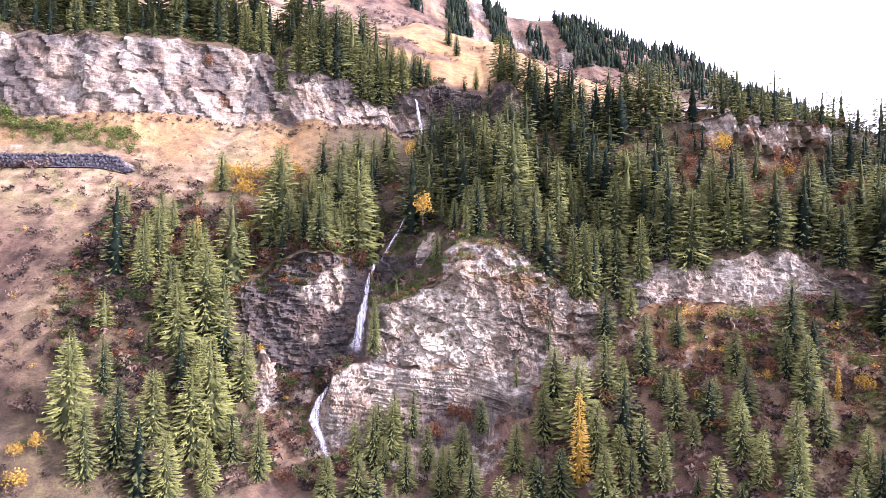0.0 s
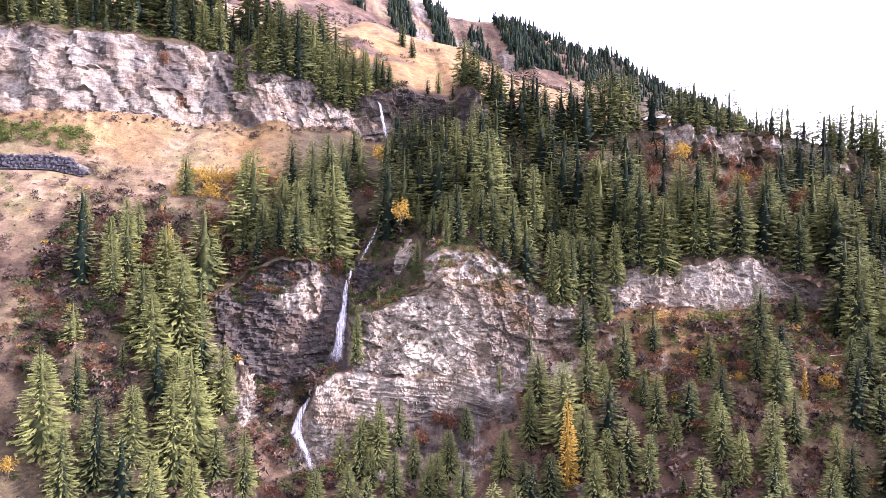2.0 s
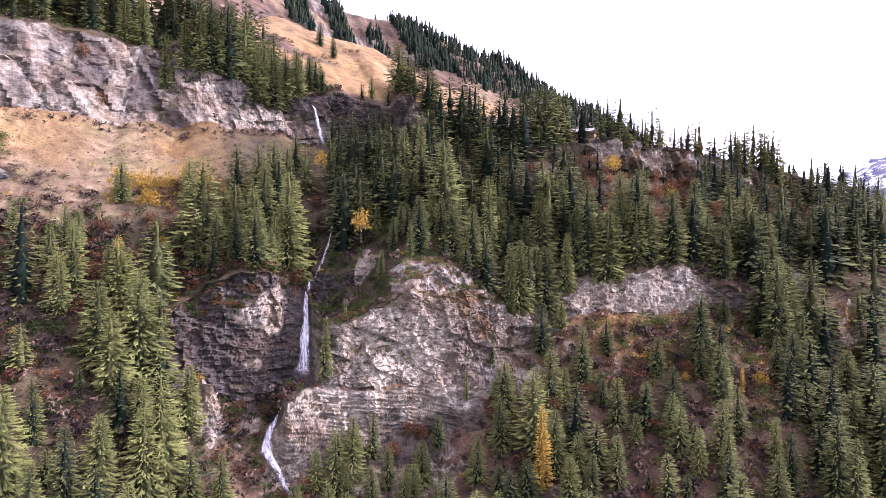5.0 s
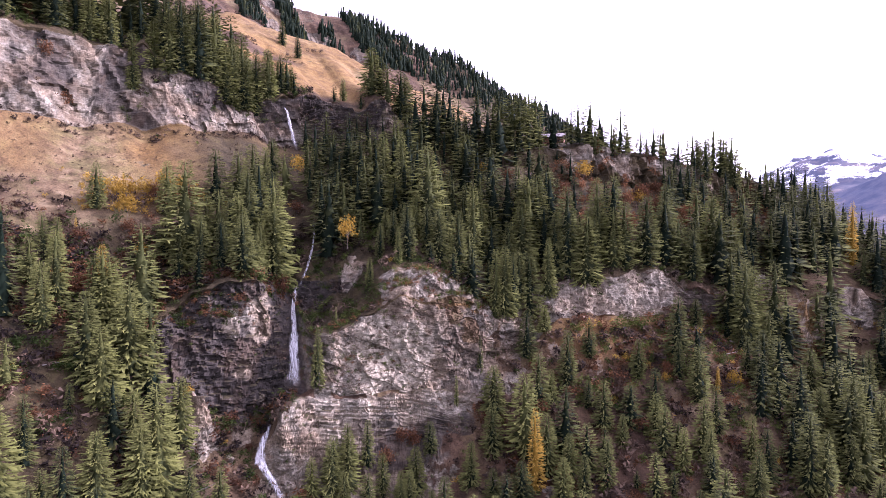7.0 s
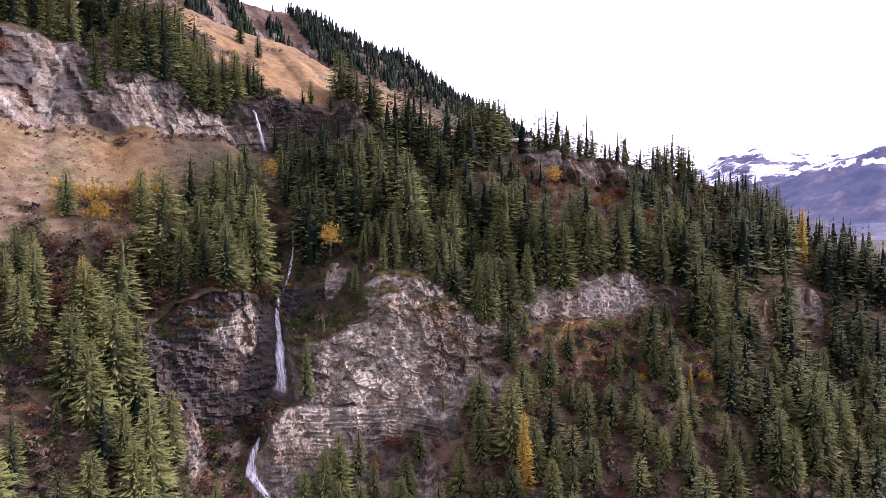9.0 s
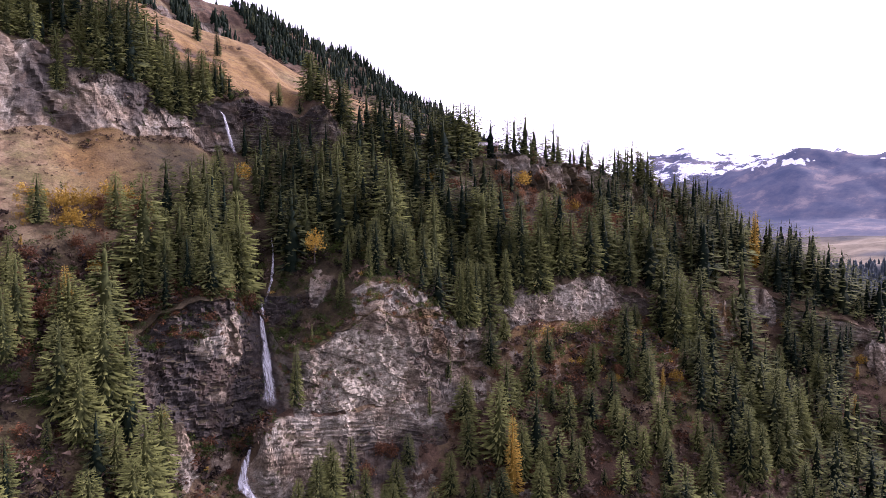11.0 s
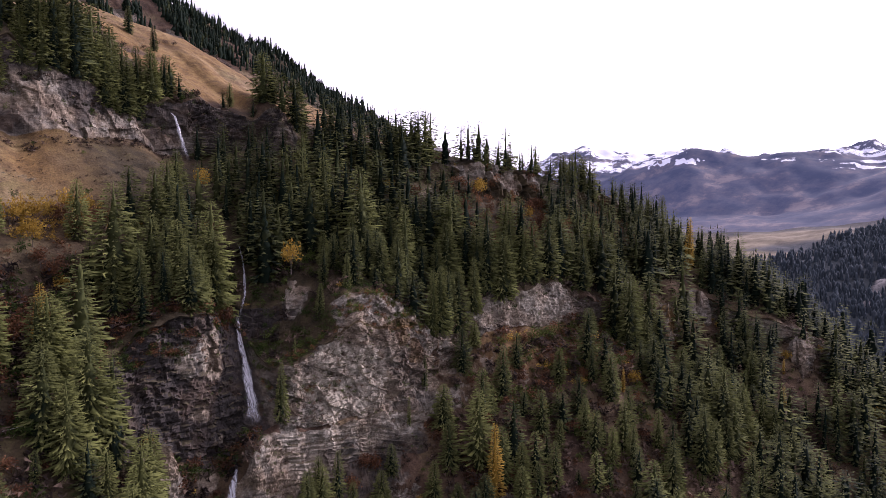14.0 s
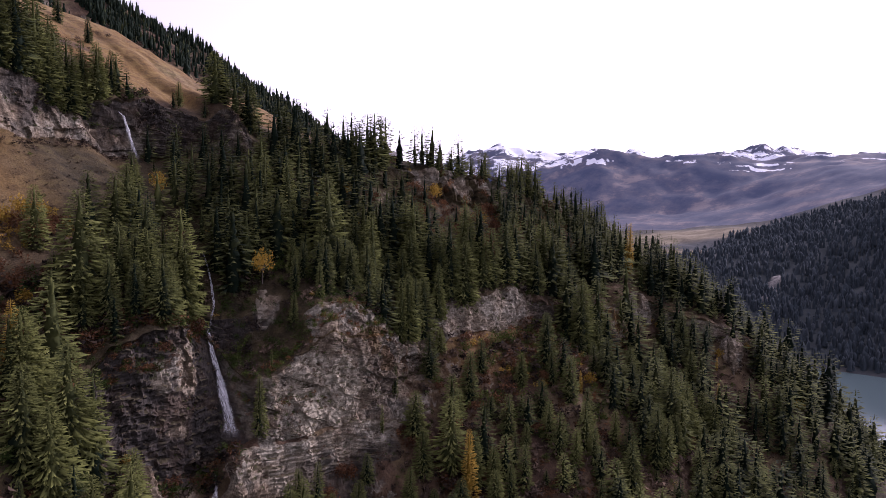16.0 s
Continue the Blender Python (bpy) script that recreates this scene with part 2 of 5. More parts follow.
# ---- the mountainside: one sheet from the lake bed to the ridge and down behind it ----
# Heights and distances of its lines along the slope (x), each line a curve over these stations.
STATION = [-350, -200, -130, -90, -74, -62, -46, -38, -31, -25, -18, -10, 10, 40, 75, 115, 150, 190, 230, 270, 320, 420, 600]
SHORE_Y = [10, 15, 20, 25, 27, 28, 30, 30, 30, 30, 30, 30, 30, 30, 32, 34, 36, 38, 40, 30, 52, 170, 400]
# The lines of the lower cliffs: the toe of the screes, the bedded base of the spur and its top, the foot and brow of the face, the terrace, and the wall behind it.
CLIFF_STATION = [-350, -200, -130, -104, -90, -74, -66, -60, -54, -46, -40, -34.5, -33, -29, -24.4, -22.4, -20, -14, -6, 0, 6, 15, 22, 30, 36, 48, 58, 64, 78, 92, 108, 114, 128, 142, 160, 190, 230, 270, 320, 420, 600]
TOE_Y = [130, 130, 135, 150, 160, 172, 179, 184, 188, 193, 195, 196, 196, 196, 196, 195, 194, 192, 191, 190, 190, 188, 186, 184, 183, 182, 181, 180, 180, 180, 168, 165, 160, 155, 155, 162, 140, 118, 146, 256, 455]
TOE_Z = [95, 94, 95, 104, 108, 109, 110, 112, 112, 108, 106, 106, 107, 107, 107, 106, 105, 103, 102, 102, 102, 105, 109, 112, 114, 118, 122, 126, 129.5, 129.5, 122, 121, 117, 114, 113, 120, 114, 90, 84, 84, 85]
BASE_Y = [143, 142, 147, 160, 169, 179, 187, 191, 194, 199, 201, 200, 200.5, 200.5, 200.5, 200.5, 200.5, 200.5, 200.5, 200.5, 201, 200, 196, 193, 191, 190, 190, 190, 190, 190, 182, 181, 178, 172, 172, 176, 147, 129, 156, 267, 463]
BASE_Z = [105, 103, 105, 113, 115, 117, 117, 118, 118, 115, 113, 113, 114.5, 115, 116, 117, 118, 119, 118.5, 118.5, 118.5, 121, 120, 121, 121, 125, 130, 134, 137, 137, 132.5, 132, 129.5, 123, 122, 131, 120, 98, 91, 89, 90]
STEP_Y = [157, 154, 157, 170, 178, 186, 194, 198, 201, 205, 207, 206, 203.5, 204, 204.5, 204.5, 204.5, 204, 203.5, 203.5, 203.5, 203, 201.5, 200, 199, 198, 199, 200, 200, 200, 200, 200, 198, 191, 188, 188, 153, 139, 166, 277, 472]
STEP_Z = [115, 112, 112, 121, 124, 125, 126, 125.5, 124, 121, 121, 122, 128.5, 130.5, 132.5, 133.5, 133.5, 131.5, 131.5, 132, 131.5, 132, 129, 129, 130, 133, 138.5, 143, 145, 144, 145, 145.5, 143.5, 135, 133, 142, 125, 106, 98, 95, 95]
FOOT_Y = [170, 165, 167, 180, 187, 194, 203, 206, 209, 212, 213, 213.5, 212, 210, 209, 206.5, 206, 205, 204.5, 204.5, 204.5, 204.5, 203.5, 204, 205, 206, 208, 210, 210.5, 210.4, 210, 209.5, 207, 200, 197, 197, 160, 150, 176, 288, 480]
FOOT_Z = [125, 120, 120, 129, 134, 136, 136, 133.5, 131, 129, 128, 128.5, 128.5, 130, 132.5, 135, 135.5, 134, 133.5, 134, 134, 134.5, 134, 136, 139, 142, 148, 152.5, 153, 149.5, 151.5, 152, 150, 142, 141, 150, 131, 114, 104, 100, 100]
BROW_Y = [172, 167, 175, 194, 197, 207, 216.5, 219.5, 219.5, 217, 217.5, 221, 223, 226, 229.5, 210, 208.3, 208.5, 207.3, 207.3, 207.5, 208, 208.5, 209.4, 208.5, 210, 211, 212.3, 213, 213, 213, 212, 210, 204, 201, 200, 163, 152, 178, 290, 482]
BROW_Z = [127, 122, 127, 144, 146, 150, 157, 162, 165, 168, 168, 167, 166.5, 166, 165, 151, 152, 153.5, 157, 159.5, 161, 160.5, 161, 161, 151, 152.5, 155.5, 160, 164.5, 166.5, 167.5, 163.5, 160, 151, 150, 160, 141, 117, 107, 102, 102]
LEDGE_Y = [178, 173, 183, 207, 206, 215, 222, 224, 224, 222, 223, 226, 227, 231, 234, 228, 226, 223, 219, 212.5, 211, 210.5, 211, 211.5, 212, 213.5, 214.5, 215, 216, 216.5, 216.5, 216, 214, 210, 207, 206, 172, 161, 186, 297, 488]
LEDGE_Z = [133, 127, 135, 158, 156, 159, 163, 166, 168, 170, 170, 168.5, 168, 167, 167, 158, 156.5, 156.5, 159.5, 166.5, 170.5, 170.5, 168, 164.5, 158, 160, 163, 165, 168.5, 170.5, 171.5, 169, 166, 158, 157, 165, 147, 123, 112, 106, 106]
BACK_Y = [195, 195, 205, 220, 220, 228, 231, 232, 232, 232, 233, 235, 236, 238, 240, 232, 230.5, 228.5, 225, 223.5, 222, 221, 221, 220, 220, 221, 222, 223, 224, 224, 224, 223, 222, 218, 214, 212, 182, 175, 202, 313, 499]
BACK_Z = [150, 147, 155, 171, 169, 168, 170, 172, 173, 175, 175, 174, 174, 172, 172, 168, 168, 167, 168, 173, 175, 175.5, 174, 172, 169, 168, 170, 172, 173, 174, 174, 173, 171, 166, 166, 170, 155, 130, 119, 112, 112]
BENCH_Y = [240, 254, 255.5, 251, 253, 255, 260, 263, 265, 266, 266, 266, 262, 255, 245, 238, 232, 228, 206, 206, 236, 345, 522]
BENCH_Z = [195, 198.5, 198.4, 190, 191, 192, 194, 195, 195, 195, 195, 196, 196, 195, 190, 188, 181, 179, 170, 148, 134, 126, 125]
UPFOOT_Y = [262, 270, 280, 300, 301, 300, 304, 308, 310, 311, 312, 312, 309, 288, 264, 257, 256, 255, 250, 252, 280, 390, 560]
UPFOOT_Z = [224, 223, 222, 225, 225, 227, 226, 224, 223, 222, 221, 221, 221, 220, 207, 203, 200, 196, 188, 168, 152, 150, 150]
UPBROW_Y = [275, 278, 288, 305, 306, 306, 310, 313, 315, 315, 316, 316, 315, 303, 280, 263, 262, 259, 254, 258, 286, 395, 565]
UPBROW_Z = [262, 258, 259, 259, 256, 252, 247, 242, 238, 237, 239, 241, 241, 233, 220, 220, 216, 209, 199, 173, 156, 153, 153]
ALP_Y = [430, 430, 430, 430, 430, 430, 430, 430, 430, 430, 430, 430, 430, 430, 425, 410, 400, 400, 400, 400, 430, 520, 680]
ALP_Z = [345, 335, 325, 315, 312, 310, 308, 306, 305, 304, 302, 300, 296, 290, 276, 254, 228, 196, 172, 150, 150, 185, 200]
RIDGE_Z = [560, 540, 520, 508, 504, 500, 494, 490, 488, 486, 483, 480, 468, 455, 446, 436, 428, 421, 413, 406, 378, 336, 266]

xs = np.concatenate([np.arange(-350, -202, 4.0), np.arange(-202, -70, 1.2), np.arange(-70, -36, 0.5), np.arange(-36, 34, 0.34), np.arange(34, 130, 0.5), np.arange(130, 245, 1.3), np.arange(245, 601, 4.0)])


def line(values, width=5, at=STATION):
    """A curve over the stations, rounded a little."""
    fine = np.arange(-360, 611, 0.5)
    v = np.interp(fine, at, values)
    k = np.hanning(2 * width + 3)[1:-1]
    v = np.convolve(np.pad(v, width, mode="edge"), k / k.sum(), "valid")
    return np.interp(xs, fine, v)


def cliff_line(values):
    return line(values, 3, CLIFF_STATION)


def foot_at(x):
    return np.interp(x, CLIFF_STATION, FOOT_Y)


def brow_at(x):
    return np.interp(x, CLIFF_STATION, BROW_Y)


def ledge_at(x):
    return np.interp(x, CLIFF_STATION, LEDGE_Y)


def ragged(size, wave, seed):
    """Unevenness along a line."""
    return size * fractal(xs / wave, 0 * xs + seed, 0 * xs, 3, 0.6)


road = 1 - smooth(-124, -112, xs)  # the road runs in from the left and leaves the slope here
bench_y, bench_z = line(BENCH_Y, 10), line(BENCH_Z, 10)
inner_y, inner_z = bench_y + 3 + 1.8 * road, bench_z + 2.2 * (1 - road) + 0.15
bank_y, bank_z = inner_y + 1.6, inner_z + 1.3 + 4.0 * road
upfoot_y, upfoot_z = line(UPFOOT_Y, 10), line(UPFOOT_Z, 10)
LINES = [  # y, z, steps up to the next line, number of the line
    (line(SHORE_Y, 10) - 30, 0 * xs - 14, 6, 0),
    (line(SHORE_Y, 10), 0 * xs, 36, 1),
    (cliff_line(TOE_Y), cliff_line(TOE_Z), 16, 2),
    (cliff_line(BASE_Y) + ragged(0.9, 9, 5), cliff_line(BASE_Z) + ragged(1.4, 12, 6), 34, 2.33),
    (cliff_line(STEP_Y) + ragged(0.7, 8, 15), cliff_line(STEP_Z) + ragged(1.2, 7, 16), 10, 2.67),
    (cliff_line(FOOT_Y) + ragged(0.5, 10, 5), cliff_line(FOOT_Z) + ragged(1.0, 12, 6), 92, 3),
    (cliff_line(BROW_Y) + ragged(0.9, 7, 1), cliff_line(BROW_Z) + ragged(1.3, 6, 2), 24, 4),
    (cliff_line(LEDGE_Y) + ragged(0.7, 12, 3), cliff_line(LEDGE_Z) + ragged(1.2, 10, 4), 26, 5),
    (cliff_line(BACK_Y) + ragged(0.7, 12, 13), cliff_line(BACK_Z) + ragged(0.8, 10, 14), 24, 5.3),
    (bench_y, bench_z, 6, 6),
    (inner_y, inner_z, 6, 7),
    (bank_y, bank_z, 34, 8),
    (np.maximum(upfoot_y, bank_y + 3), upfoot_z + ragged(2.5, 16, 7), 58, 9),
    (line(UPBROW_Y, 10) + ragged(1.5, 14, 8), line(UPBROW_Z, 10) + ragged(4.0, 15, 9) * (1 - smooth(60, 100, xs)), 34, 10),
    (line(ALP_Y, 10), line(ALP_Z, 10), 30, 11),
    (0 * xs + 660, np.maximum(line(RIDGE_Z, 30) - 105, line(ALP_Z, 10) + 30), 24, 11.6),
    (0 * xs + 800, line(RIDGE_Z, 30), 10, 12),
    (0 * xs + 1250, 0 * xs + 120, 0, 13),
]
rows_y, rows_z, rows_v = [], [], []
for (y0, z0, steps, v0), (y1, z1, _, v1) in zip(LINES, LINES[1:]):
    for s in range(steps):
        f = s / steps
        rows_y.append(y0 + (y1 - y0) * f), rows_z.append(z0 + (z1 - z0) * f), rows_v.append(v0 + (v1 - v0) * f)
rows_y.append(LINES[-1][0]), rows_z.append(LINES[-1][1]), rows_v.append(LINES[-1][3])
Y, Z, V = np.array(rows_y), np.array(rows_z), np.array(rows_v)[:, None]
X = np.tile(xs, (len(Y), 1))
# round the corners of the profile, all but the cliffs' feet and brows
for _ in range(2):
    for a in (Y, Z):
        a[1:-1] = (a[:-2] + 2 * a[1:-1] + a[2:]) / 4

dy, dz = np.gradient(Y, axis=0), np.gradient(Z, axis=0)
length = np.hypot(dy, dz)
steep = smooth(0.72, 0.92, dz / length)
steep = steep * (1 - ((V >= 8) & (V < 8.97)) * (1 - smooth(-100, -80, X))) * (1 - 0.9 * (V < 5.5) * (1 - smooth(-76, -64, X)))
fade = smooth(0, 40, Z)
alp = smooth(320, 440, Y)
# broad ribs and gullies, then lumps, then on rock the buttresses, beds and joints
push = 2.4 * fractal(X / 34, Y / 60, Z / 60, 3) * fade + alp * (7 * fractal(X / 80, Y / 170, Z * 0 + 5, 4) + 2.5 * fractal(X / 22 + Y / 90, Y / 50, Z * 0, 4))
push = push + 0.7 * fractal(X / 9, Y / 9, Z / 9, 4) * (0.6 + steep) + 0.35 * fractal(X / 1.9, Y / 1.9, Z / 1.9, 2) * smooth(1.8, 2.2, V) * (1 - smooth(5.2, 5.7, V)) * fade
beds = Z + 0.10 * X + 1.4 * fractal(X / 26, Y / 30, Z * 0, 3)
def blocks(u, v, wide, high, seed, turn=1.0):
    """Broken blocks on a rock face: each stands out by its own amount, and its face is turned a little to one side and up or down."""
    v = v / high
    row = np.floor(v)
    u = u / wide + 0.5 * lattice(row, 0 * row + seed, 0 * row) + 0.12 * fractal(u / wide, v, 0 * u + seed, 2)
    col = np.floor(u)
    return 0.9 * lattice(row, col, 0 * row + seed) + turn * (u - col - 0.5) * 1.5 * lattice(row, col, 0 * row + seed + 31) + turn * (v - row - 0.5) * 1.1 * lattice(row, col, 0 * row + seed + 57)


def shelf(high, wave, seed):
    """Beds that each overhang the softer one below, and come and go along the face."""
    u = beds / high
    return (u - np.floor(u) - 0.5) * (0.6 + 0.6 * fractal(X / wave, np.floor(u) * 3.7, 0 * X + seed, 2))


upper = V > 8.5
buttress = 3.0 * np.abs(fractal(X / 15, Y / 40, Z / 60, 3)) - 1.3
spur = smooth(-24, -21, X) * (1 - smooth(31, 37, X))
bedded = smooth(2.2, 2.4, V) * (1 - smooth(2.75, 2.95, V))
slab = smooth(60, 66, X) * (1 - smooth(113, 119, X)) * (V > 2.9) * (V < 4.3)
wall_face = 1.5 * blocks(X + 0.25 * beds, beds, 7.5, 6.4, 1, 0.35) + 0.5 * blocks(X + 0.4 * beds, beds, 3.0, 1.5, 2) + 0.7 * shelf(4.1, 9, 1) + 0.35 * shelf(1.7, 4, 2) + 0.5 * blocks(X, beds, 1.5, 1.1, 6)
spur_face = 0.9 * blocks(X + 0.5 * beds, beds + 0.3 * X, 6.0, 5.2, 11, 0.35) + 0.6 * blocks(X - 0.6 * beds, beds - 0.2 * X, 2.6, 1.9, 12, 0.6) + 0.32 * blocks(X + 0.3 * beds, beds, 1.3, 1.0, 13) + 0.6 * shelf(3.3, 7, 5)
bed_face = 1.5 * shelf(2.4, 9, 7) + 0.9 * shelf(1.15, 6, 8) + 0.45 * blocks(X, beds, 2.6, 1.2, 14, 0.4) + 0.55 * blocks(X, beds, 6.0, 2.4, 15, 0.3)
slab_face = 0.5 * blocks(X + 0.1 * beds, beds, 5.0, 6.0, 16, 0.3) + 0.3 * blocks(X, beds, 1.6, 3.5, 17, 0.6) + 0.5 * shelf(2.3, 8, 9) * (1 - smooth(3.3, 3.6, V)) + 0.25 * blocks(X, beds, 1.1, 0.8, 18, 0.8)
lower_face = wall_face + spur * (V > 2.9) * (spur_face - wall_face)
lower_face = lower_face + bedded * (bed_face - lower_face)
lower_face = lower_face + slab * (slab_face - lower_face)
upper_face = 1.7 * blocks(X + 0.5 * beds, beds - 0.25 * X, 11, 9, 4) + 0.55 * blocks(X - 0.5 * beds, beds + 0.2 * X, 5.5, 5.0, 5) + 0.22 * blocks(X, beds, 1.6, 2.5, 3, 0.7) + 0.25 * shelf(3.4, 8, 3) + 1.1 * np.abs(fractal(X / 5 + Z / 9, Y / 30, Z / 22, 3))
chute = np.exp(-(((X + 25.5) / 3.2) ** 2)) * (V > 2.9) * (V < 4.3)
cleft = smooth(-9, -3, X) * (1 - smooth(55, 70, X)) * upper
upper_face = upper_face + cleft * (1.5 * bed_face + 0.9 * blocks(X, beds, 4.0, 3.4, 23, 0.5) - upper_face)
on_crest = smooth(85, 100, X) * (1 - smooth(215, 235, X)) * upper
crest_face = 1.9 * blocks(X + 0.2 * Z, Z, 3.4, 9.0, 21, 0.8) + 0.9 * blocks(X, Z, 1.5, 3.0, 22, 0.8) + 2.2 * np.abs(fractal(X / 5, Y / 30, Z / 25, 3))
upper_face = upper_face + on_crest * (crest_face - upper_face)
face = np.where(upper, upper_face, lower_face) * (1 - 0.75 * chute)
push = push + steep * (face + buttress * np.where(upper, 0.6, 1.0 - 0.45 * spur - 0.75 * slab) * (1 - chute) + 0.35 * fractal(X / 3, Y / 9, Z / 5, 3))
crag = (np.exp(-(((X - 42) / 24) ** 2) - ((Y - 740) / 50) ** 2) + np.exp(-(((X - 118) / 16) ** 2) - ((Y - 712) / 30) ** 2) + 0.8 * np.exp(-(((X - 85) / 14) ** 2) - ((Y - 735) / 30) ** 2)) * smooth(0.0, 0.5, fractal(X / 18, Y / 26, 0 * X + 4, 3) + 0.15)
push = push + crag * (4 + 3 * blocks(X, Z, 9, 6, 9))
push = push * (1 - 0.97 * road * ((V > 5.75) & (V < 8.1)))
ny, nz = -dz / length, dy / length
Y0, Z0 = Y.copy(), Z.copy()
Y, Z = Y + ny * push, Z + nz * push
X = X + steep * 0.4 * fractal(X / 3, Y / 3, Z / 3, 2)


def ground_at(x, y):
    """The height of the mountainside over a place, taking the highest sheet where a cliff overhangs."""
    c = int(np.argmin(np.abs(xs - x)))
    return float(np.interp(y, np.maximum.accumulate(Y[:, c]), Z[:, c]))


def steep_at(x, y):
    c = int(np.argmin(np.abs(xs - x)))
    return float(np.interp(y, np.maximum.accumulate(Y[:, c]), steep[:, c]))


def grid_mesh(name, X, Y, Z, mat, attributes=(), sharp=None):
    rows, cols = X.shape
    me = bpy.data.meshes.new(name)
    index = np.arange(rows * cols).reshape(rows, cols)
    quads = np.stack([index[:-1, :-1], index[:-1, 1:], index[1:, 1:], index[1:, :-1]], -1).reshape(-1, 4)
    me.vertices.add(rows * cols)
    me.vertices.foreach_set("co", np.stack([X, Y, Z], -1).astype(np.float32).ravel())
    me.loops.add(quads.size)
    me.loops.foreach_set("vertex_index", quads.astype(np.int32).ravel())
    me.polygons.add(len(quads))
    me.polygons.foreach_set("loop_start", np.arange(0, quads.size, 4, dtype=np.int32))
    me.update(calc_edges=True)
    me.polygons.foreach_set("use_smooth", np.ones(len(quads), dtype=bool) if sharp is None else ~sharp[:-1, :-1].ravel())
    for key, values in attributes:
        me.attributes.new(key, "FLOAT", "POINT").data.foreach_set("value", np.broadcast_to(values, X.shape).astype(np.float32).ravel())
    me.materials.append(mat)
    return new(name, me)


# where the slope is wooded, heathy, golden, bare, and darkened by seepage and painted shade
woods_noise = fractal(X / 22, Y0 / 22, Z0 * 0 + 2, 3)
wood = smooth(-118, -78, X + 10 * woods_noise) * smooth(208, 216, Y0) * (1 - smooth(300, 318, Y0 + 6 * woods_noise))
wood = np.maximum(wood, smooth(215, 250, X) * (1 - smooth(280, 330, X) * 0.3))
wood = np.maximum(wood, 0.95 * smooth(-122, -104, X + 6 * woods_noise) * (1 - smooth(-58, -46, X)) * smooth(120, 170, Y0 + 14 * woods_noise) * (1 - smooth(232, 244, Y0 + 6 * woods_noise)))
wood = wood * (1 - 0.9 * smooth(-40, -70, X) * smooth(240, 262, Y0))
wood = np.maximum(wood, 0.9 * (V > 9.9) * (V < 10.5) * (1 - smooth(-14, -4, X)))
gold = 0.85 * smooth(310, 330, Y0) * smooth(-60, -20, X) * (1 - smooth(410, 540, Y0 + 0.4 * X + 70 * fractal(X / 50, Y0 / 30, Z0 * 0 + 1, 4))) * (1 - smooth(190, 240, X)) * 0.95 * (1 - smooth(0.05, 0.5, fractal(X / 55 + Y0 / 120, Y0 / 24 + X / 90, Z0 * 0 + 3, 4)))
gold = np.maximum(gold, 0.45 * smooth(262, 272, Y0 + 5 * woods_noise) * (1 - smooth(296, 306, Y0)) * (1 - smooth(-110, -90, X)))
gold = np.maximum(gold, 0.5 * smooth(2.35, 2.8, V + 0.2 * woods_noise) * (V < 3.1) * smooth(50, 66, X) * (1 - smooth(125, 145, X)))
gold = np.maximum(gold, 0.95 * (0.65 + 0.7 * woods_noise) * smooth(-100, -55, X) * smooth(250, 264, Y0) * (1 - smooth(-22, -8, X)) * (1 - smooth(300, 312, Y0)))
gold = np.maximum(gold, (0.45 + 0.6 * woods_noise) * smooth(-8, 0, X) * (1 - smooth(56, 66, X)) * (V > 3.9) * (V < 5.2))
alp_heath = fractal(X / 55 + Y0 / 120, Y0 / 24 + X / 90, Z0 * 0 + 3, 4)
streaks = fractal(X / 6, Y0 / 30, Z0 * 0 + 8, 4)
heath = np.clip(0.72 + 0.4 * (1 - smooth(-80, -66, X)) * (1 - smooth(216, 232, Y0)) + 0.35 * streaks - 0.62 * smooth(226, 248, Y0 + 8 * woods_noise) * (1 - smooth(-80, -50, X)) + 0.5 * woods_noise + smooth(420, 620, Y0 + 0.3 * X) * 0.6 + alp * 1.1 * alp_heath, 0, 1)
rock = np.clip(steep * 1.1 + 0.35 * (fractal(X / 12, Y0 / 12, Z0 / 12, 3) > 0.75) + alp * (0.45 * smooth(0.2, 0.7, fractal(X / 40, Y0 / 55, Z0 * 0 + 7, 4)) * smooth(430, 560, Y0)), 0, 1.2)
rock = np.maximum(rock, spur * smooth(-3, 3, X) * (V > 3.9) * (V < 5.05) * (0.75 + 0.5 * fractal(X / 6, Y0 / 6, Z0 / 5, 3)))
rock = np.maximum(rock, (1 - smooth(22, 30, X)) * smooth(-34, -32, X) * (V > 2.33) * (V < 2.72))
rock = np.maximum(rock, 1.2 * np.exp(-((X + 6) ** 2) / 22 - (Y0 - 225) ** 2 / 14))
rock = np.maximum(rock, 1.1 * smooth(0.1, 0.4, crag))
rock = rock * (1 - 0.85 * (1 - smooth(-68, -60, X)) * (V < 4.5))
rock = rock * (1 - 0.6 * smooth(34, 40, X) * (1 - smooth(56, 63, X)) * (V > 2.9) * (V < 5.2) * smooth(-0.3, 0.2, fractal(X / 5, Z0 / 6, Y0 / 9 + 4, 3)))
rock = rock * (1 - 0.3 * smooth(0, 0.5, fractal(X / 14, Z0 / 10, Y0 / 20, 3)) * steep)
rock = rock * (1 - 0.75 * spur * smooth(13, 20, X) * smooth(3.35, 3.6, V + 0.2 * woods_noise) * (V < 4.02) * smooth(-0.2, 0.3, fractal(X / 6, Z0 / 4, Y0 / 9 + 7, 3)))
rock = rock * (1 - 0.9 * np.exp(-(((V - 4.06 - 0.05 * woods_noise) / 0.07) ** 2)) * smooth(-14, -6, X) * (1 - smooth(20, 30, X)))
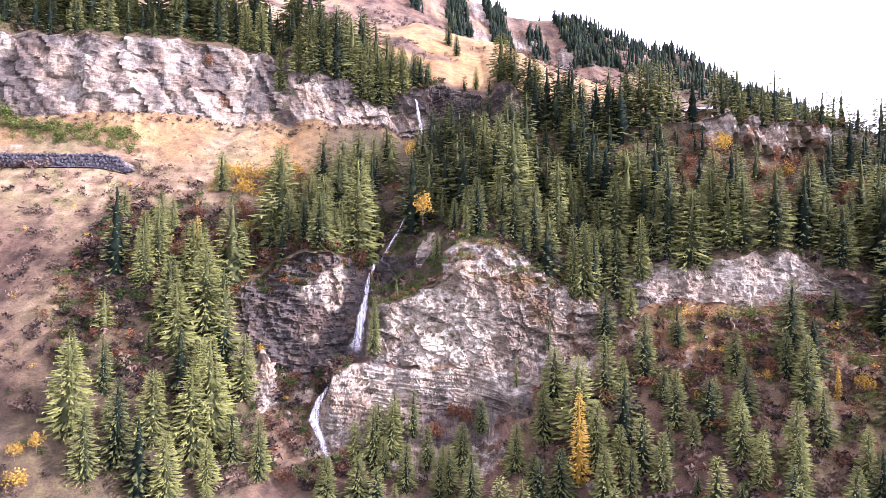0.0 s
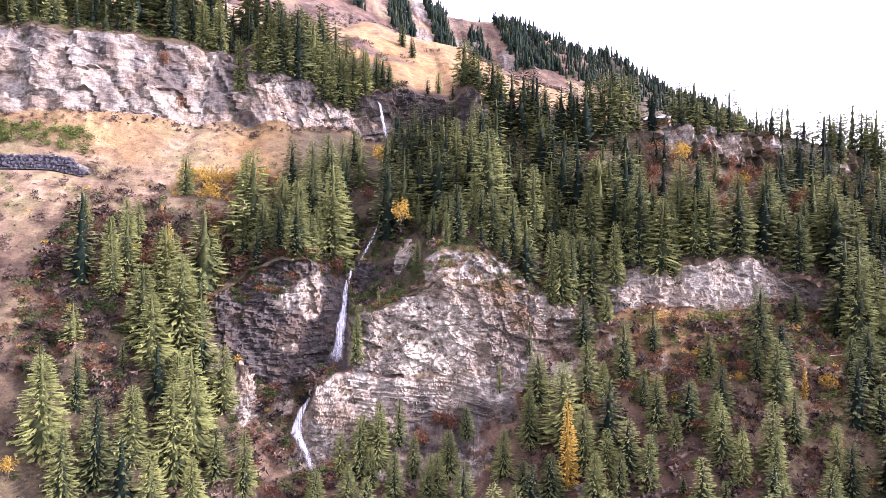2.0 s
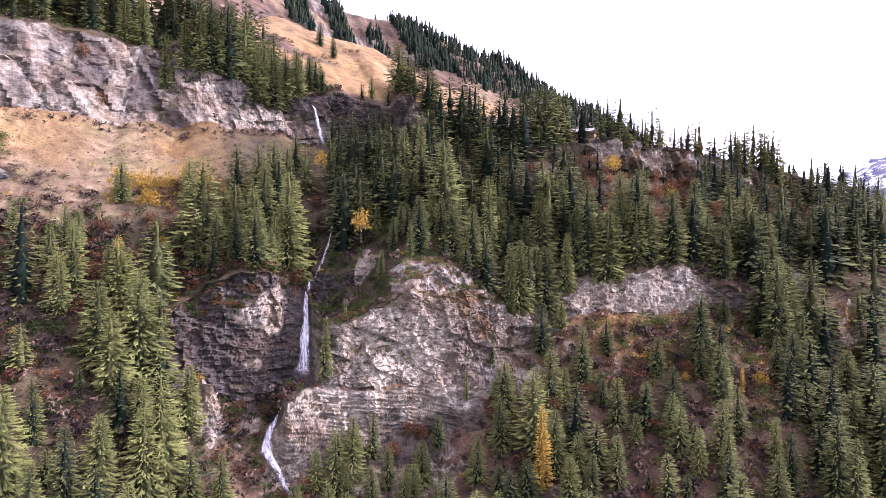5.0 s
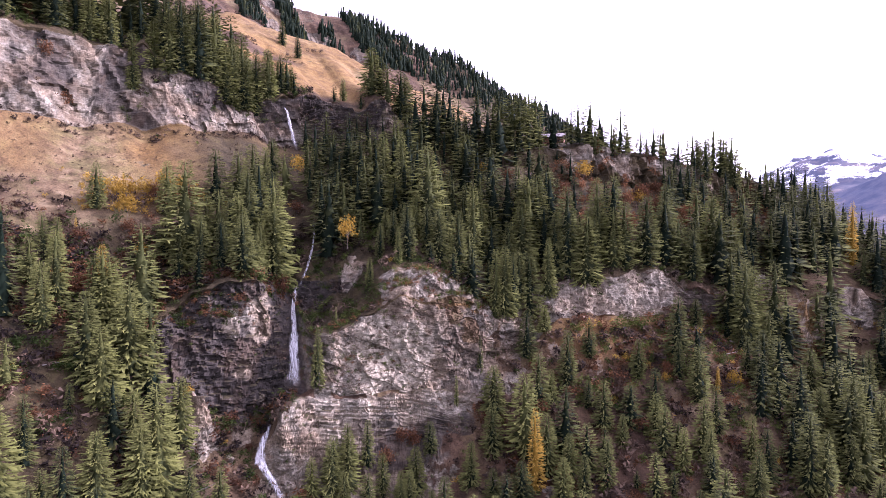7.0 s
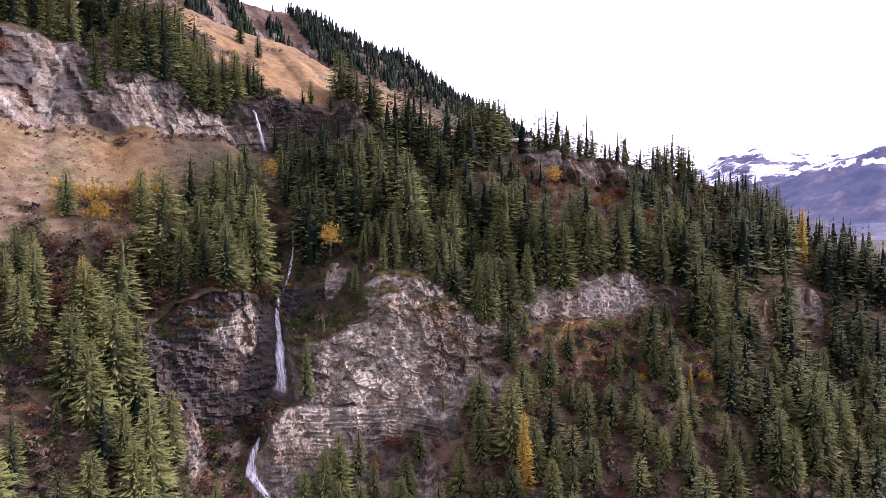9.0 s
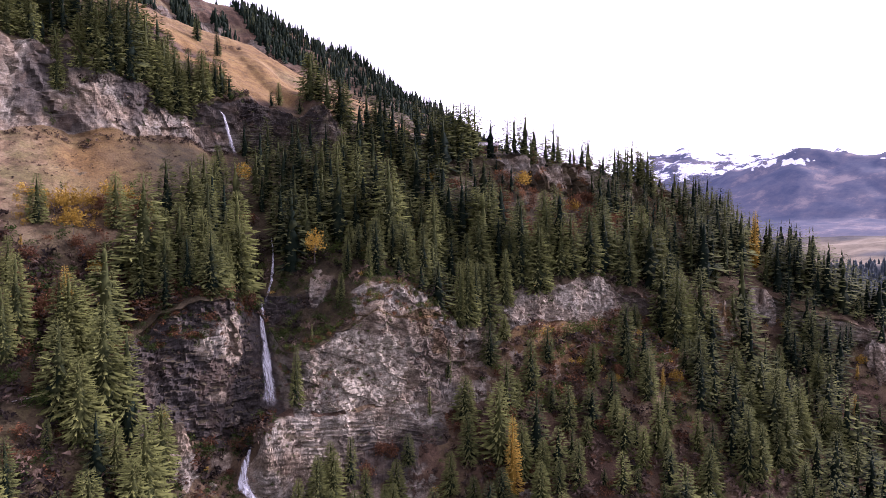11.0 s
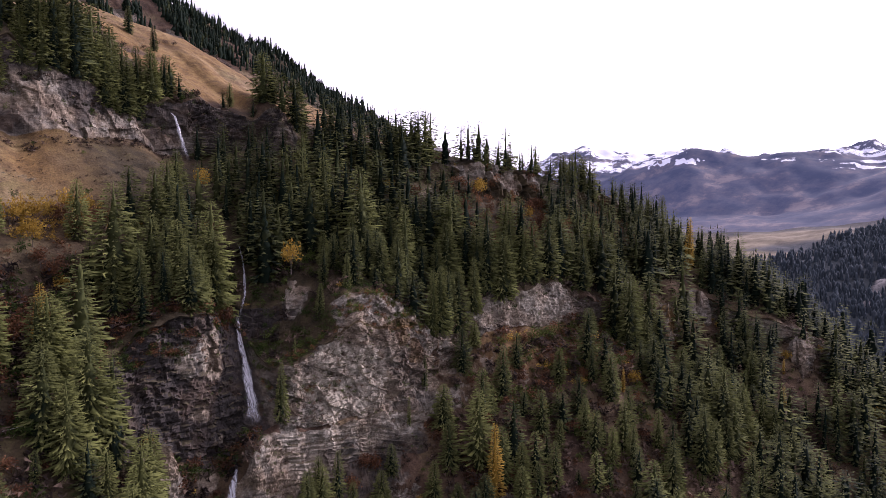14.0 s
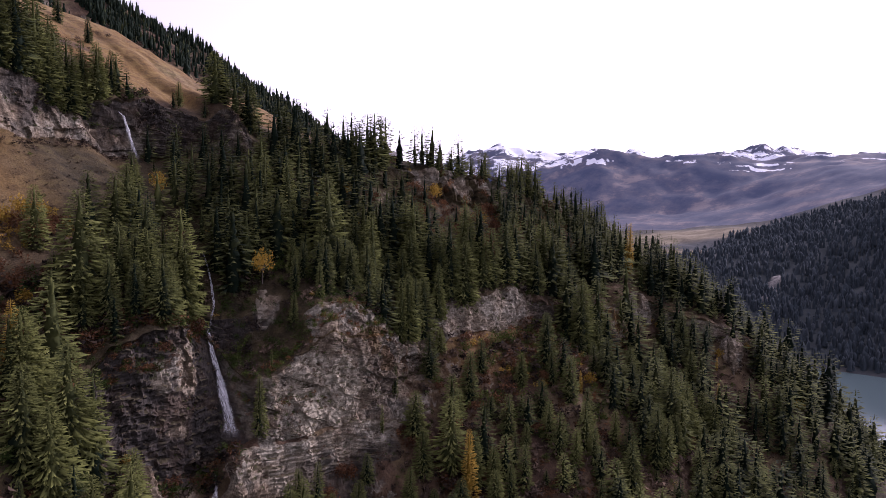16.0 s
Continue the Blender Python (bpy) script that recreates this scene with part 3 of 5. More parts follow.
rock = rock * (1 - smooth(-70, -64, X) * (1 - smooth(-25, -23, X)) * (V > 3.95) * (V < 4.6) * smooth(-0.5, 0.1, woods_noise))
rock = rock * (1 - 0.8 * on_crest * (V > 8.95) * (V < 10.1) * smooth(-0.05, 0.3, fractal(X / 9, Z0 / 8, 0 * X + 12, 3) + 0.5 * smooth(9.5, 9.1, V)))
wood = np.maximum(wood, 0.9 * smooth(-72, -66, X) * (1 - smooth(36, 44, X)) * (V > 3.93) * (V < 4.9) * (1 - rock))
# walls round the gorge darkened by seepage and by the spur's shade put into the colour, the pale, partly sunlit scar in
# them, the pale face of the spur and the pale slab
wall_noise = fractal(X / 5, Z0 / 7, Y0 / 20 + 3, 3)
lower = V < 5.6
scar = smooth(0.42, 0.5, np.exp(-(((X + 38.5 - 0.25 * (Z0 - 157)) / 7) ** 2) - ((Z0 - 157) / 8) ** 2) + 0.5 * wall_noise)
gorge = smooth(-70, -60, X) * (1 - smooth(-24.5, -22.5, X)) * (V > 2.9)
behind = smooth(-23, -21, X) * (1 - smooth(-5, 2, X)) * smooth(4.55, 4.8, V)
wet = lower * smooth(0.05, 0.3, steep) * (gorge * (1.1 + 0.45 * wall_noise) * (1 - scar) + behind)
# the spur's left flank, turned from the sun, is darkened in colour as well
wet = np.maximum(wet, lower * spur * (V > 2.9) * (0.42 * smooth(14, 22, X + 4 * wall_noise) * (V < 4.1) + 0.5 * (1 - smooth(-21, -16, X + 2 * wall_noise)) * (V < 4)))
wet = np.maximum(wet, lower * 0.7 * spur * (V > 2.2) * (1 - smooth(2.42, 2.6, V + 0.12 * wall_noise)) * smooth(-16, -6, X))
wet = np.maximum(wet, 0.5 * lower * smooth(114, 120, X + 3 * wall_noise) * (1 - smooth(135, 150, X)) * steep)
wet = np.maximum(wet, steep * (~lower) * (V < 10.2) * smooth(-8, 2, X) * smooth(212, 220, Z0) * (1 - smooth(50, 60, X)) * 0.75 * smooth(-0.2, 0.35, wall_noise))
crest = smooth(85, 100, X) * (1 - smooth(215, 235, X)) * (V > 8.95) * (V < 10.02)
wet = np.clip(1.2 * wet, 0, 1) + 0.45 * alp + (1 - crest) * upper * steep * (0.12 + 0.75 * smooth(-0.2, 0.5, fractal(X / 10, Z0 / 16, Y0 / 40 + 3, 4)))
pale = lower * (0.95 * spur * (V > 2.9) * (V < 4.3) * smooth(0.25, 0.55, np.exp(-(((X - 2) / 16) ** 2) - ((Z0 - 144) / 13) ** 2) + 0.3 * wall_noise) + 0.42 * slab + 0.3 * scar * gorge + 0.42 * bedded * spur + 0.12 * spur * (V > 4.2) * (V < 5.1)) + 0.25 * upper * (1 - smooth(-185, -165, X)) + 0.3 * crest
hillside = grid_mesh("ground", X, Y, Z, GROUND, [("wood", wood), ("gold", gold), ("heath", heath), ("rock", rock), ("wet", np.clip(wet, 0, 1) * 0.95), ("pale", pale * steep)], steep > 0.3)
tagged(hillside, "steep autumn mountainside with limestone cliffs and straw grass", "ground", kind="structure")


# ---- mesh helpers ----
def mesh_from(name, verts, tris, mat, tone=None, smooth_faces=False):
    me = bpy.data.meshes.new(name)
    verts, tris = np.asarray(verts, np.float32), np.asarray(tris, np.int32)
    me.vertices.add(len(verts))
    me.vertices.foreach_set("co", verts.ravel())
    me.loops.add(tris.size)
    me.loops.foreach_set("vertex_index", tris.ravel())
    me.polygons.add(len(tris))
    me.polygons.foreach_set("loop_start", np.arange(0, tris.size, 3, dtype=np.int32))
    me.update(calc_edges=True)
    if smooth_faces:
        me.polygons.foreach_set("use_smooth", np.ones(len(tris), dtype=bool))
    if tone is not None:
        me.attributes.new("tone", "FLOAT", "POINT").data.foreach_set("value", np.asarray(tone, np.float32))
    me.materials.append(mat)
    return me


def part(name, bm, mat, parent=None, label=""):
    """A bmesh as one mesh object, under its thing."""
    me = bpy.data.meshes.new(name)
    bm.to_mesh(me)
    bm.free()
    me.materials.append(mat)
    ob = new(name, me)
    ob.parent = parent
    return tagged(ob, label)


# ---- shapes of trees ----
def trunk_shape(rng, height, radius, sides=6, rings=5):
    verts, tris = [], []
    bend = rng.uniform(-0.02, 0.02, 2)
    for r in range(rings):
        f = r / (rings - 1)
        rad = radius * (1 - 0.93 * f) * (1.25 if r == 0 else 1)
        for s in range(sides):
            a = 2 * math.pi * s / sides
            verts.append((rad * math.cos(a) + bend[0] * f * (1 - f), rad * math.sin(a) + bend[1] * f * (1 - f), -0.06 + f * (height + 0.06)))
    for r in range(rings - 1):
        for s in range(sides):
            a, b = r * sides + s, r * sides + (s + 1) % sides
            tris += [(a, b, b + sides), (a, b + sides, a + sides)]
    return np.array(verts), np.array(tris)


def spruce_shape(rng, width=0.18, boughs=190, twigs=3, bare=0.03, ragged=0.3, droop=0.5, core=0.52, full=0.8, tiers=14, sides=7):
    """A crown of unit height: single drooping boughs set all round the stem, each a bent kite feathered with hanging twigs, round a dark ragged core."""
    verts, tris, tone = [], [], []
    width, full = 1.28 * width, 0.68 * full
    lumps = rng.uniform(0.88, 1.1, 22)
    lean = rng.uniform(0, 6.28)

    def reach_at(f, ang):
        side = 1 + 0.14 * math.cos(ang - lean)
        return width * max(1.03 - f, 0.02) ** full * (0.62 + 0.38 * min(1, f * 5 + 0.1)) * lumps[int(f * 21.99)] * side

    # the inner needles: one ragged spindle, toned dark for inner shade, lighter towards the sunlit top
    for k in range(tiers):
        f = k / tiers
        for a in range(sides):
            ang = 6.283 * (a + rng.uniform(-0.3, 0.3)) / sides
            r = reach_at(f, ang) * core * (1.15 if k % 2 == 0 else 0.7) * (1 - 0.75 * f) * rng.uniform(0.45, 1.35)
            verts.append((r * math.cos(ang), r * math.sin(ang), bare + (1 - bare) * f + rng.uniform(-0.02, 0.02) - (0.025 if k % 2 == 0 else 0)))
    verts.append((0, 0, 0.86))
    top = len(verts) - 1
    for k in range(tiers):
        for a in range(sides):
            p, q = k * sides + a, k * sides + (a + 1) % sides
            tris.extend([(p, q, top)] if k == tiers - 1 else [(p, q, q + sides), (p, q + sides, p + sides)])
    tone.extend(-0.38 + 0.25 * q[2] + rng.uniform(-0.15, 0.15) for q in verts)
    turn = 0.0
    for b in range(boughs):
        f = min(0.985, max(0.0, (b + rng.uniform(-1.5, 1.5)) / boughs)) ** 0.86
        turn += 2.399 + rng.uniform(-0.3, 0.3)
        if rng.random() < ragged * 0.4:
            continue
        long = reach_at(f, turn) * rng.uniform(1 - ragged, 1 + ragged * 0.45) + 0.012
        c, d = math.cos(turn), math.sin(turn)
        z = bare + (1 - bare) * f
        dip = droop * (1 - 1.15 * f) + rng.uniform(-0.22, 0.2)

        def at(q, side, low=0.0):
            """A point q of the way out, to one side, lowered; the bough hangs and turns up at its tip."""
            z_q = z + 0.10 * long * q - dip * long * q * (1.5 - 0.6 * q) - low * long
            return (c * long * q - d * side * long, d * long * q + c * side * long, z_q)

        # a flat fan of needles, with twigs hanging from its edges
        w = (rng.uniform(0.10, 0.15) if twigs > 1 else rng.uniform(0.11, 0.18)) * math.sqrt(190 / max(boughs, 110))
        n = len(verts)
        q0 = rng.uniform(0.18, 0.52)
        verts.extend([at(q0, 0), at(0.72, w, 0.07), at(1.0, rng.uniform(-0.05, 0.05), 0.03), at(0.7, -w, 0.07)])
        tris.extend([(n, n + 1, n + 2), (n, n + 2, n + 3)])
        for t in range(twigs):
            q, side = 0.46 + 0.5 * (t // 2 + rng.uniform(0.1, 0.9)) / max(1, (twigs + 1) // 2), (1 if t % 2 else -1) * w * rng.uniform(0.4, 1.0)
            n = len(verts)
            wide, low = rng.uniform(0.05, 0.09), rng.uniform(0.05, 0.2)
            verts.extend([at(q - wide, 0.3 * side, 0.02), at(q + wide, 0.3 * side, 0.02), at(q + rng.uniform(0.02, 0.16), 1.9 * side, low)])
            tris.append((n, n + 1, n + 2))
        # old needles darker, young tips lighter; shade inside the crown is put into this tone too
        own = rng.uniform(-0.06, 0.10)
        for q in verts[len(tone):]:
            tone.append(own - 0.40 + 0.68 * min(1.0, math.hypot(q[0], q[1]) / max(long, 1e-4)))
    n = len(verts)
    verts.append((0, 0, 1.02))
    for a in range(5):
        verts.append((0.035 * width * math.cos(a * 1.257), 0.035 * width * math.sin(a * 1.257), 0.92 + rng.uniform(-0.03, 0.03)))
    tris.extend((n, n + 1 + a, n + 1 + (a + 1) % 5) for a in range(5))
    tone.extend([0.0] * (len(verts) - len(tone)))
    return np.array(verts), np.array(tris), np.array(tone)


def clump_shape(rng, leaves=90, lobes=5, leaf=0.12, twigs=6):
    """A shrub of unit size: loose leaves in several lobes over a fan of twigs."""
    verts, tris = [], []
    heads = [(rng.uniform(-0.32, 0.32), rng.uniform(-0.32, 0.32), rng.uniform(0.3, 0.8), rng.uniform(0.18, 0.34)) for _ in range(lobes)]
    for i in range(leaves):
        cx, cy, cz, r = heads[i % lobes]
        d = rng.normal(size=3)
        p = np.array((cx, cy, cz)) + d / np.linalg.norm(d) * r * rng.uniform(0.4, 1.1)
        u, v = rng.normal(size=3), rng.normal(size=3)
        n = len(verts)
        verts.extend((p, p + u / np.linalg.norm(u) * leaf * rng.uniform(0.7, 1.3), p + v / np.linalg.norm(v) * leaf * rng.uniform(0.7, 1.3)))
        tris.append((n, n + 1, n + 2))
    for i in range(twigs):
        cx, cy, cz, r = heads[i % lobes]
        end = np.array((cx, cy, cz + r)) * rng.uniform(0.8, 1.2)
        n = len(verts)
        verts.extend((np.array((-0.012, 0, -0.1)), np.array((0.012, 0.01, -0.1)), end))
        tris.append((n, n + 1, n + 2))
    return np.array(verts), np.array(tris)


def make_tree(kind, seed, mat, label, shade=0.0, **shape):
    """One tree of unit height: an Empty at its foot, with trunk and crown."""
    rng = np.random.default_rng(seed)
    tree = new(kind)
    v, t = trunk_shape(rng, 0.93, 0.012)
    trunk = new("trunk", mesh_from("trunk", v, t, BARK))
    v, t, tone = spruce_shape(rng, **shape)
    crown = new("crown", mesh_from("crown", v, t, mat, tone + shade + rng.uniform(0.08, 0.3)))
    trunk.parent = crown.parent = tree
    return tagged(tree, label, "tree", "conifers on the slope")


def stand(tree, x, y, height, spread=1.0, turn=0.0, lean=0.0, label=""):
    """A copy of a tree standing on the slope."""
    made = copy_thing(tree, Matrix.Identity(4))
    made.matrix_basis = pose(x, y, ground_at(x, y) - 0.25, lean, 0, turn) @ Matrix.Diagonal((height * spread, height * spread, height, 1))
    return tagged(made, label)


def make_broadleaf(kind, seed, mat, label):
    """A small broadleaf tree of unit height: a forked trunk, and a loose crown of leaves in lobes."""
    r = np.random.default_rng(seed)
    tree = new(kind)
    verts, tris = trunk_shape(r, 0.6, 0.02)
    verts, tris = list(verts), list(tris)
    for k in range(5):
        v, t = trunk_shape(r, 0.5, 0.009, 5, 3)
        m = np.array(Euler((r.uniform(0.3, 0.8), 0, k * 1.26 + r.uniform(-0.3, 0.3)), "XYZ").to_matrix())
        tris.extend(t + len(verts))
        verts.extend((v + (0, 0, 0.06)) @ m.T + (0, 0, 0.28))
    trunk = new("trunk", mesh_from("trunk", np.array(verts), np.array(tris), BARK))
    parts = [clump_shape(r, 130, 7, 0.10, 0) for _ in range(3)]
    verts, tris, count = [], [], 0
    for v, t in parts:
        q = v * (0.85, 0.85, 0.8) + (r.uniform(-0.1, 0.1), r.uniform(-0.1, 0.1), 0.24)
        verts.append(q), tris.append(t + count)
        count += len(v)
    crown = new("crown", mesh_from("crown", np.concatenate(verts), np.concatenate(tris), mat))
    trunk.parent = crown.parent = tree
    return tagged(tree, label, "tree", "autumn trees")


def put_away(things):
    """Takes the first ones, which only served for copying, out of the scene."""
    for ob in things:
        for o in (*ob.children_recursive, ob):
            bpy.data.objects.remove(o)


FORMS = [(0.175, 680, 0.35, 0.75), (0.205, 740, 0.4, 0.85), (0.15, 620, 0.4, 0.68), (0.22, 760, 0.45, 0.9), (0.165, 600, 0.5, 0.72), (0.19, 680, 0.45, 0.8)]
SPRUCES = [make_tree("spruce_tree", 11 + s, SPRUCE, "dark green spruce with drooping boughs", width=w, boughs=n, twigs=2, ragged=r, full=p) for s, (w, n, r, p) in enumerate(FORMS)]
# same needles a step lighter: sun on the left bank put into the tone
SUNNY_SPRUCES = [make_tree("spruce_tree", 91 + s, SPRUCE, "spruce with drooping boughs, crown tone lightened for sunlight", 0.05, width=w * 1.08, boughs=n, twigs=2, ragged=r, full=p) for s, (w, n, r, p) in enumerate(FORMS)]
CREST_SPRUCES = [make_tree("spruce_tree", 51 + s, SPRUCE, "open-crowned spruce on the rocky crest", width=w, boughs=300, twigs=2, ragged=0.55, bare=0.06, core=0.3, full=0.85, droop=0.3) for s, w in enumerate((0.24, 0.28, 0.21))]
LARCHES = [make_tree("larch_tree", 31 + s, LARCH, "slender larch in bright yellow autumn needles", width=0.115, boughs=620, twigs=2, ragged=0.4, droop=0.35, core=0.5) for s in range(2)]

GOLDEN = [make_broadleaf("birch_tree", 61 + s, LARCH, "small birch in golden yellow autumn leaves") for s in range(2)]
RUSSETS = [make_broadleaf("rowan_tree", 71 + s, RUSSET, "small rowan in russet autumn leaves") for s in range(2)]

rng = np.random.default_rng(5)
placed = []

# x, y and height of the trees that stand out, wood by wood
MARKED_LEFT = [(-101, 185, 147), (-91.8, 183.8, 146), (-83.8, 193.8, 146), (-83, 173, 136), (-76.8, 180.3, 137), (-69.5, 170.8, 123), (-67.6, 183.3, 137), (-69.8, 195, 142.5), (-50, 184.2, 124), (-64, 188.3, 145), (-76.8, 197, 159), (-80.9, 201, 167.5), (-65.6, 204, 163.5), (-91.5, 208.4, 175), (-89, 212.6, 183), (-56.4, 235.8, 205), (-29, 233.5, 200), (-40.2, 222.5, 188), (-29.5, 230.5, 190), (-37, 239.8, 203), (-58.5, 200.5, 144), (-77.5, 212.5, 178), (-71, 204, 170), (-79.8, 212.6, 176.5), (-76, 214, 176)]
MARKED_SLIM = [(-14.3, 209.5, 160), (-21, 205.7, 154), (32, 206, 149), (22, 201.5, 138)]
MARKED_MID = [(40.6, 212, 177), (44, 212.5, 178), (47, 211.5, 176), (7, 214.5, 184), (19.4, 221, 192), (29, 217, 190), (38, 224, 200), (15, 258, 221), (20.7, 250.6, 220), (62, 214, 180.5), (71.8, 217, 199), (97, 223.6, 204), (129, 216, 188.5)]
MARKED_LOW = [(131.7, 193.2, 172), (146.6, 194.1, 171.5), (138, 196.2, 170), (171.7, 204.7, 171), (51.4, 193.5, 139), (75.3, 172.4, 134), (83.9, 158.9, 126), (112, 174.7, 142), (90.8, 148.5, 122), (113.3, 145.2, 125), (92.6, 182.7, 148), (47, 168.5, 120), (162, 170.5, 140), (110, 148, 131), (135.4, 153.7, 139), (193, 173.7, 153), (157, 166, 135), (145, 151, 132)]
NEAR_LEFT = [(-95.5, 174.0, 24), (-88, 167, 19), (-61.4, 177, 14), (-57, 184, 14), (-60, 193, 15), (-46.7, 183, 14), (-31.5, 183, 13)]
MID_LEFT = [(-108.6, 232.2, 11), (-96.1, 219.5, 13), (-94.0, 227.8, 15), (-90.3, 227.5, 14), (-61.4, 254.2, 18), (-82.7, 253.8, 15), (-45.5, 258.0, 20), (-38.1, 257.8, 20), (-32.2, 262.2, 22), (-27.3, 268.2, 18), (-23.5, 279.5, 15), (-40.5, 230.5, 22), (-46.1, 236.0, 20), (-37.1, 236.2, 26), (-32.8, 243.5, 26), (-28.7, 246.0, 20), (-34.9, 226.8, 15), (-39.5, 230.0, 20), (-61.3, 240.0, 16), (-53.7, 241.0, 14)]
SPUR = [(-6.0, 244.8, 13), (7.9, 230.2, 11), (9.2, 226.2, 12), (18.4, 229.0, 17), (30.3, 231.0, 17), (34.5, 227.2, 12), (41.8, 239.8, 18), (43.4, 228.5, 20), (37.8, 209.8, 26), (41.0, 209.5, 22), (47.2, 211.2, 19), (36.9, 220.2, 14), (-2.0, 215.8, 9)]
WOOD_FRONT = [(47.4, 229.0, 23), (61.3, 208.8, 29), (69.7, 209.7, 34), (72.9, 208.5, 31), (67.1, 218.0, 26), (54.9, 214.5, 26), (50.5, 215.0, 23), (22.7, 218.5, 21), (94.6, 212.0, 29), (89.8, 209.8, 26), (105.0, 214.2, 31), (118.5, 221.5, 34), (125.9, 214.2, 31), (141.0, 219.8, 34), (145.1, 214.2, 31), (124.9, 212.5, 23), (81.6, 209.8, 29), (78.1, 208.0, 29)]
BELOW = [(-22.4, 183.8, 12), (-9.9, 189.8, 14), (2.2, 189.0, 14), (-0.6, 188.8, 12), (7.1, 184.5, 12), (-19.2, 193.0, 18), (-14.5, 194.5, 17), (24.6, 180.5, 10), (30.5, 174.8, 14), (40.6, 169.2, 14), (46.9, 168.5, 14), (30.7, 204.2, 24), (32.4, 196.7, 16), (37.3, 184.5, 25), (46.3, 192.8, 20), (49.9, 192.0, 18), (54.3, 193.5, 18), (61.1, 187.5, 9), (68.2, 197.8, 13)]
BELOW_RIGHT = [(74.6, 173.0, 22), (76.5, 161.8, 14), (85.7, 163.8, 18), (96.5, 188.0, 22), (96.4, 182.5, 18), (94.5, 175.8, 18), (120.3, 174.5, 20), (100.5, 160.0, 14), (95.4, 161.0, 14), (116.5, 201.5, 11), (45.7, 174.0, 14), (64.7, 174.5, 10), (88.8, 182.8, 14)]
UPPER = [(-7.4, 329.2, 11), (15.2, 321.2, 11), (53.9, 299.2, 9), (61.6, 301.5, 13), (65.4, 294.0, 10), (-28.5, 340.5, 24), (-40.1, 345.0, 26), (-47.3, 334.5, 26), (-19.2, 315.2, 20), (-14.0, 315.0, 17), (-24.6, 319.5, 22), (-52.4, 312.8, 26), (-33.2, 328.5, 24), (-62.0, 309.5, 26), (-73.7, 306.2, 24), (-89.2, 300.0, 22), (-100.3, 297.0, 22), (-116.1, 289.0, 22), (-82.8, 303.2, 22), (-40.0, 316.2, 24), (-154.9, 281.0, 20), (-142.4, 282.2, 20)]
CREST = [(78.5, 272.5, 26), (81.2, 271.5, 27), (86.5, 272.5, 26), (91.1, 274.2, 24), (73.2, 273.8, 22), (108.3, 272.2, 20), (110.1, 269.0, 20), (114.3, 261.8, 14), (126.6, 260.5, 22), (122.1, 260.8, 16), (131.1, 261.5, 13), (140.5, 263.8, 12), (150.1, 262.2, 17), (144.5, 260.0, 15), (157.6, 258.8, 13), (179.7, 260.5, 21), (182.4, 258.5, 21), (174.1, 259.5, 18), (187.4, 256.5, 24), (167.6, 260.7, 16)]
NOSE = [(149.8, 153.2, 18), (127.2, 158.8, 18), (100.2, 154.2, 17), (108.4, 145.5, 14), (130.8, 140.2, 14), (161.3, 151.2, 17), (162.8, 146.5, 18), (127.2, 147.8, 17), (180.3, 164.2, 18), (168.8, 173.0, 18), (143.9, 176.0, 16), (118.9, 179.8, 14), (87.0, 164.0, 15), (75.3, 159.8, 14), (47.9, 168.5, 13), (167.7, 142.2, 16), (150.6, 172.5, 15), (151.2, 165.5, 16)]
YELLOW = [(35.5, 176.1, 24), (-78.2, 216.5, 21), (-87.2, 241.5, 6), (102.7, 176.2, 9), (-74.9, 258.8, 9), (207.1, 209, 27), (206.9, 161.8, 7), (192.3, 155.5, 9)]
BIRCHES = [(-63, 261, 9), (-68, 259, 8), (-57, 263, 7), (-74, 257, 9), (-69, 239, 5), (-100.5, 160, 6), (-104, 165, 5), (-98, 156, 5), (-78.2, 255.8, 9), (-73.5, 251.2, 8), (109.6, 176.0, 7), (212.4, 162.8, 6), (232.1, 131.2, 7), (-56.2, 210.0, 4), (-100.0, 167.2, 5), (-13.2, 281.2, 9), (-88.0, 214.0, 4), (104.4, 255.8, 9), (-78.9, 223.0, 4), (87.7, 183.0, 4), (59.9, 265.5, 6), (121.8, 242.5, 8), (235.6, 157.5, 5)]
ROWANS = [(69.9, 259.2, 7), (90.4, 249.2, 7), (101.4, 245.8, 7), (115.4, 240.0, 8), (128.3, 238.5, 8), (141.2, 236.5, 7), (-85.4, 236.2, 7), (-80.2, 225.2, 7), (-69.9, 242.0, 7), (46.1, 191.8, 7), (146.4, 183.5, 6), (89.0, 183.8, 6), (-65.3, 257.8, 7), (-54.2, 258.8, 7), (-61.2, 254.5, 7), (-17.7, 258.0, 6), (124.2, 254.8, 6), (140.0, 249.8, 7)]
BUSHY_ROWANS = [(115.6, 258.0, 6), (123.8, 242.8, 10), (109.8, 231.0, 9), (136.7, 231.5, 8), (-27.8, 227.5, 8), (3.6, 199.8, 7), (-2.3, 198.0, 7), (6.9, 199.2, 7), (-56.8, 257.0, 7), (-72.6, 246.2, 6), (-83.3, 220.2, 8), (-85.9, 217.8, 7), (-78.6, 217.5, 6), (-102.3, 296.0, 8), (-97.0, 298.0, 8), (-109.2, 302.5, 7), (46.8, 193.8, 6), (126.2, 236.2, 8)]


GULLY = [(131, 206), (125, 198), (117, 187), (110, 177), (102, 166)]


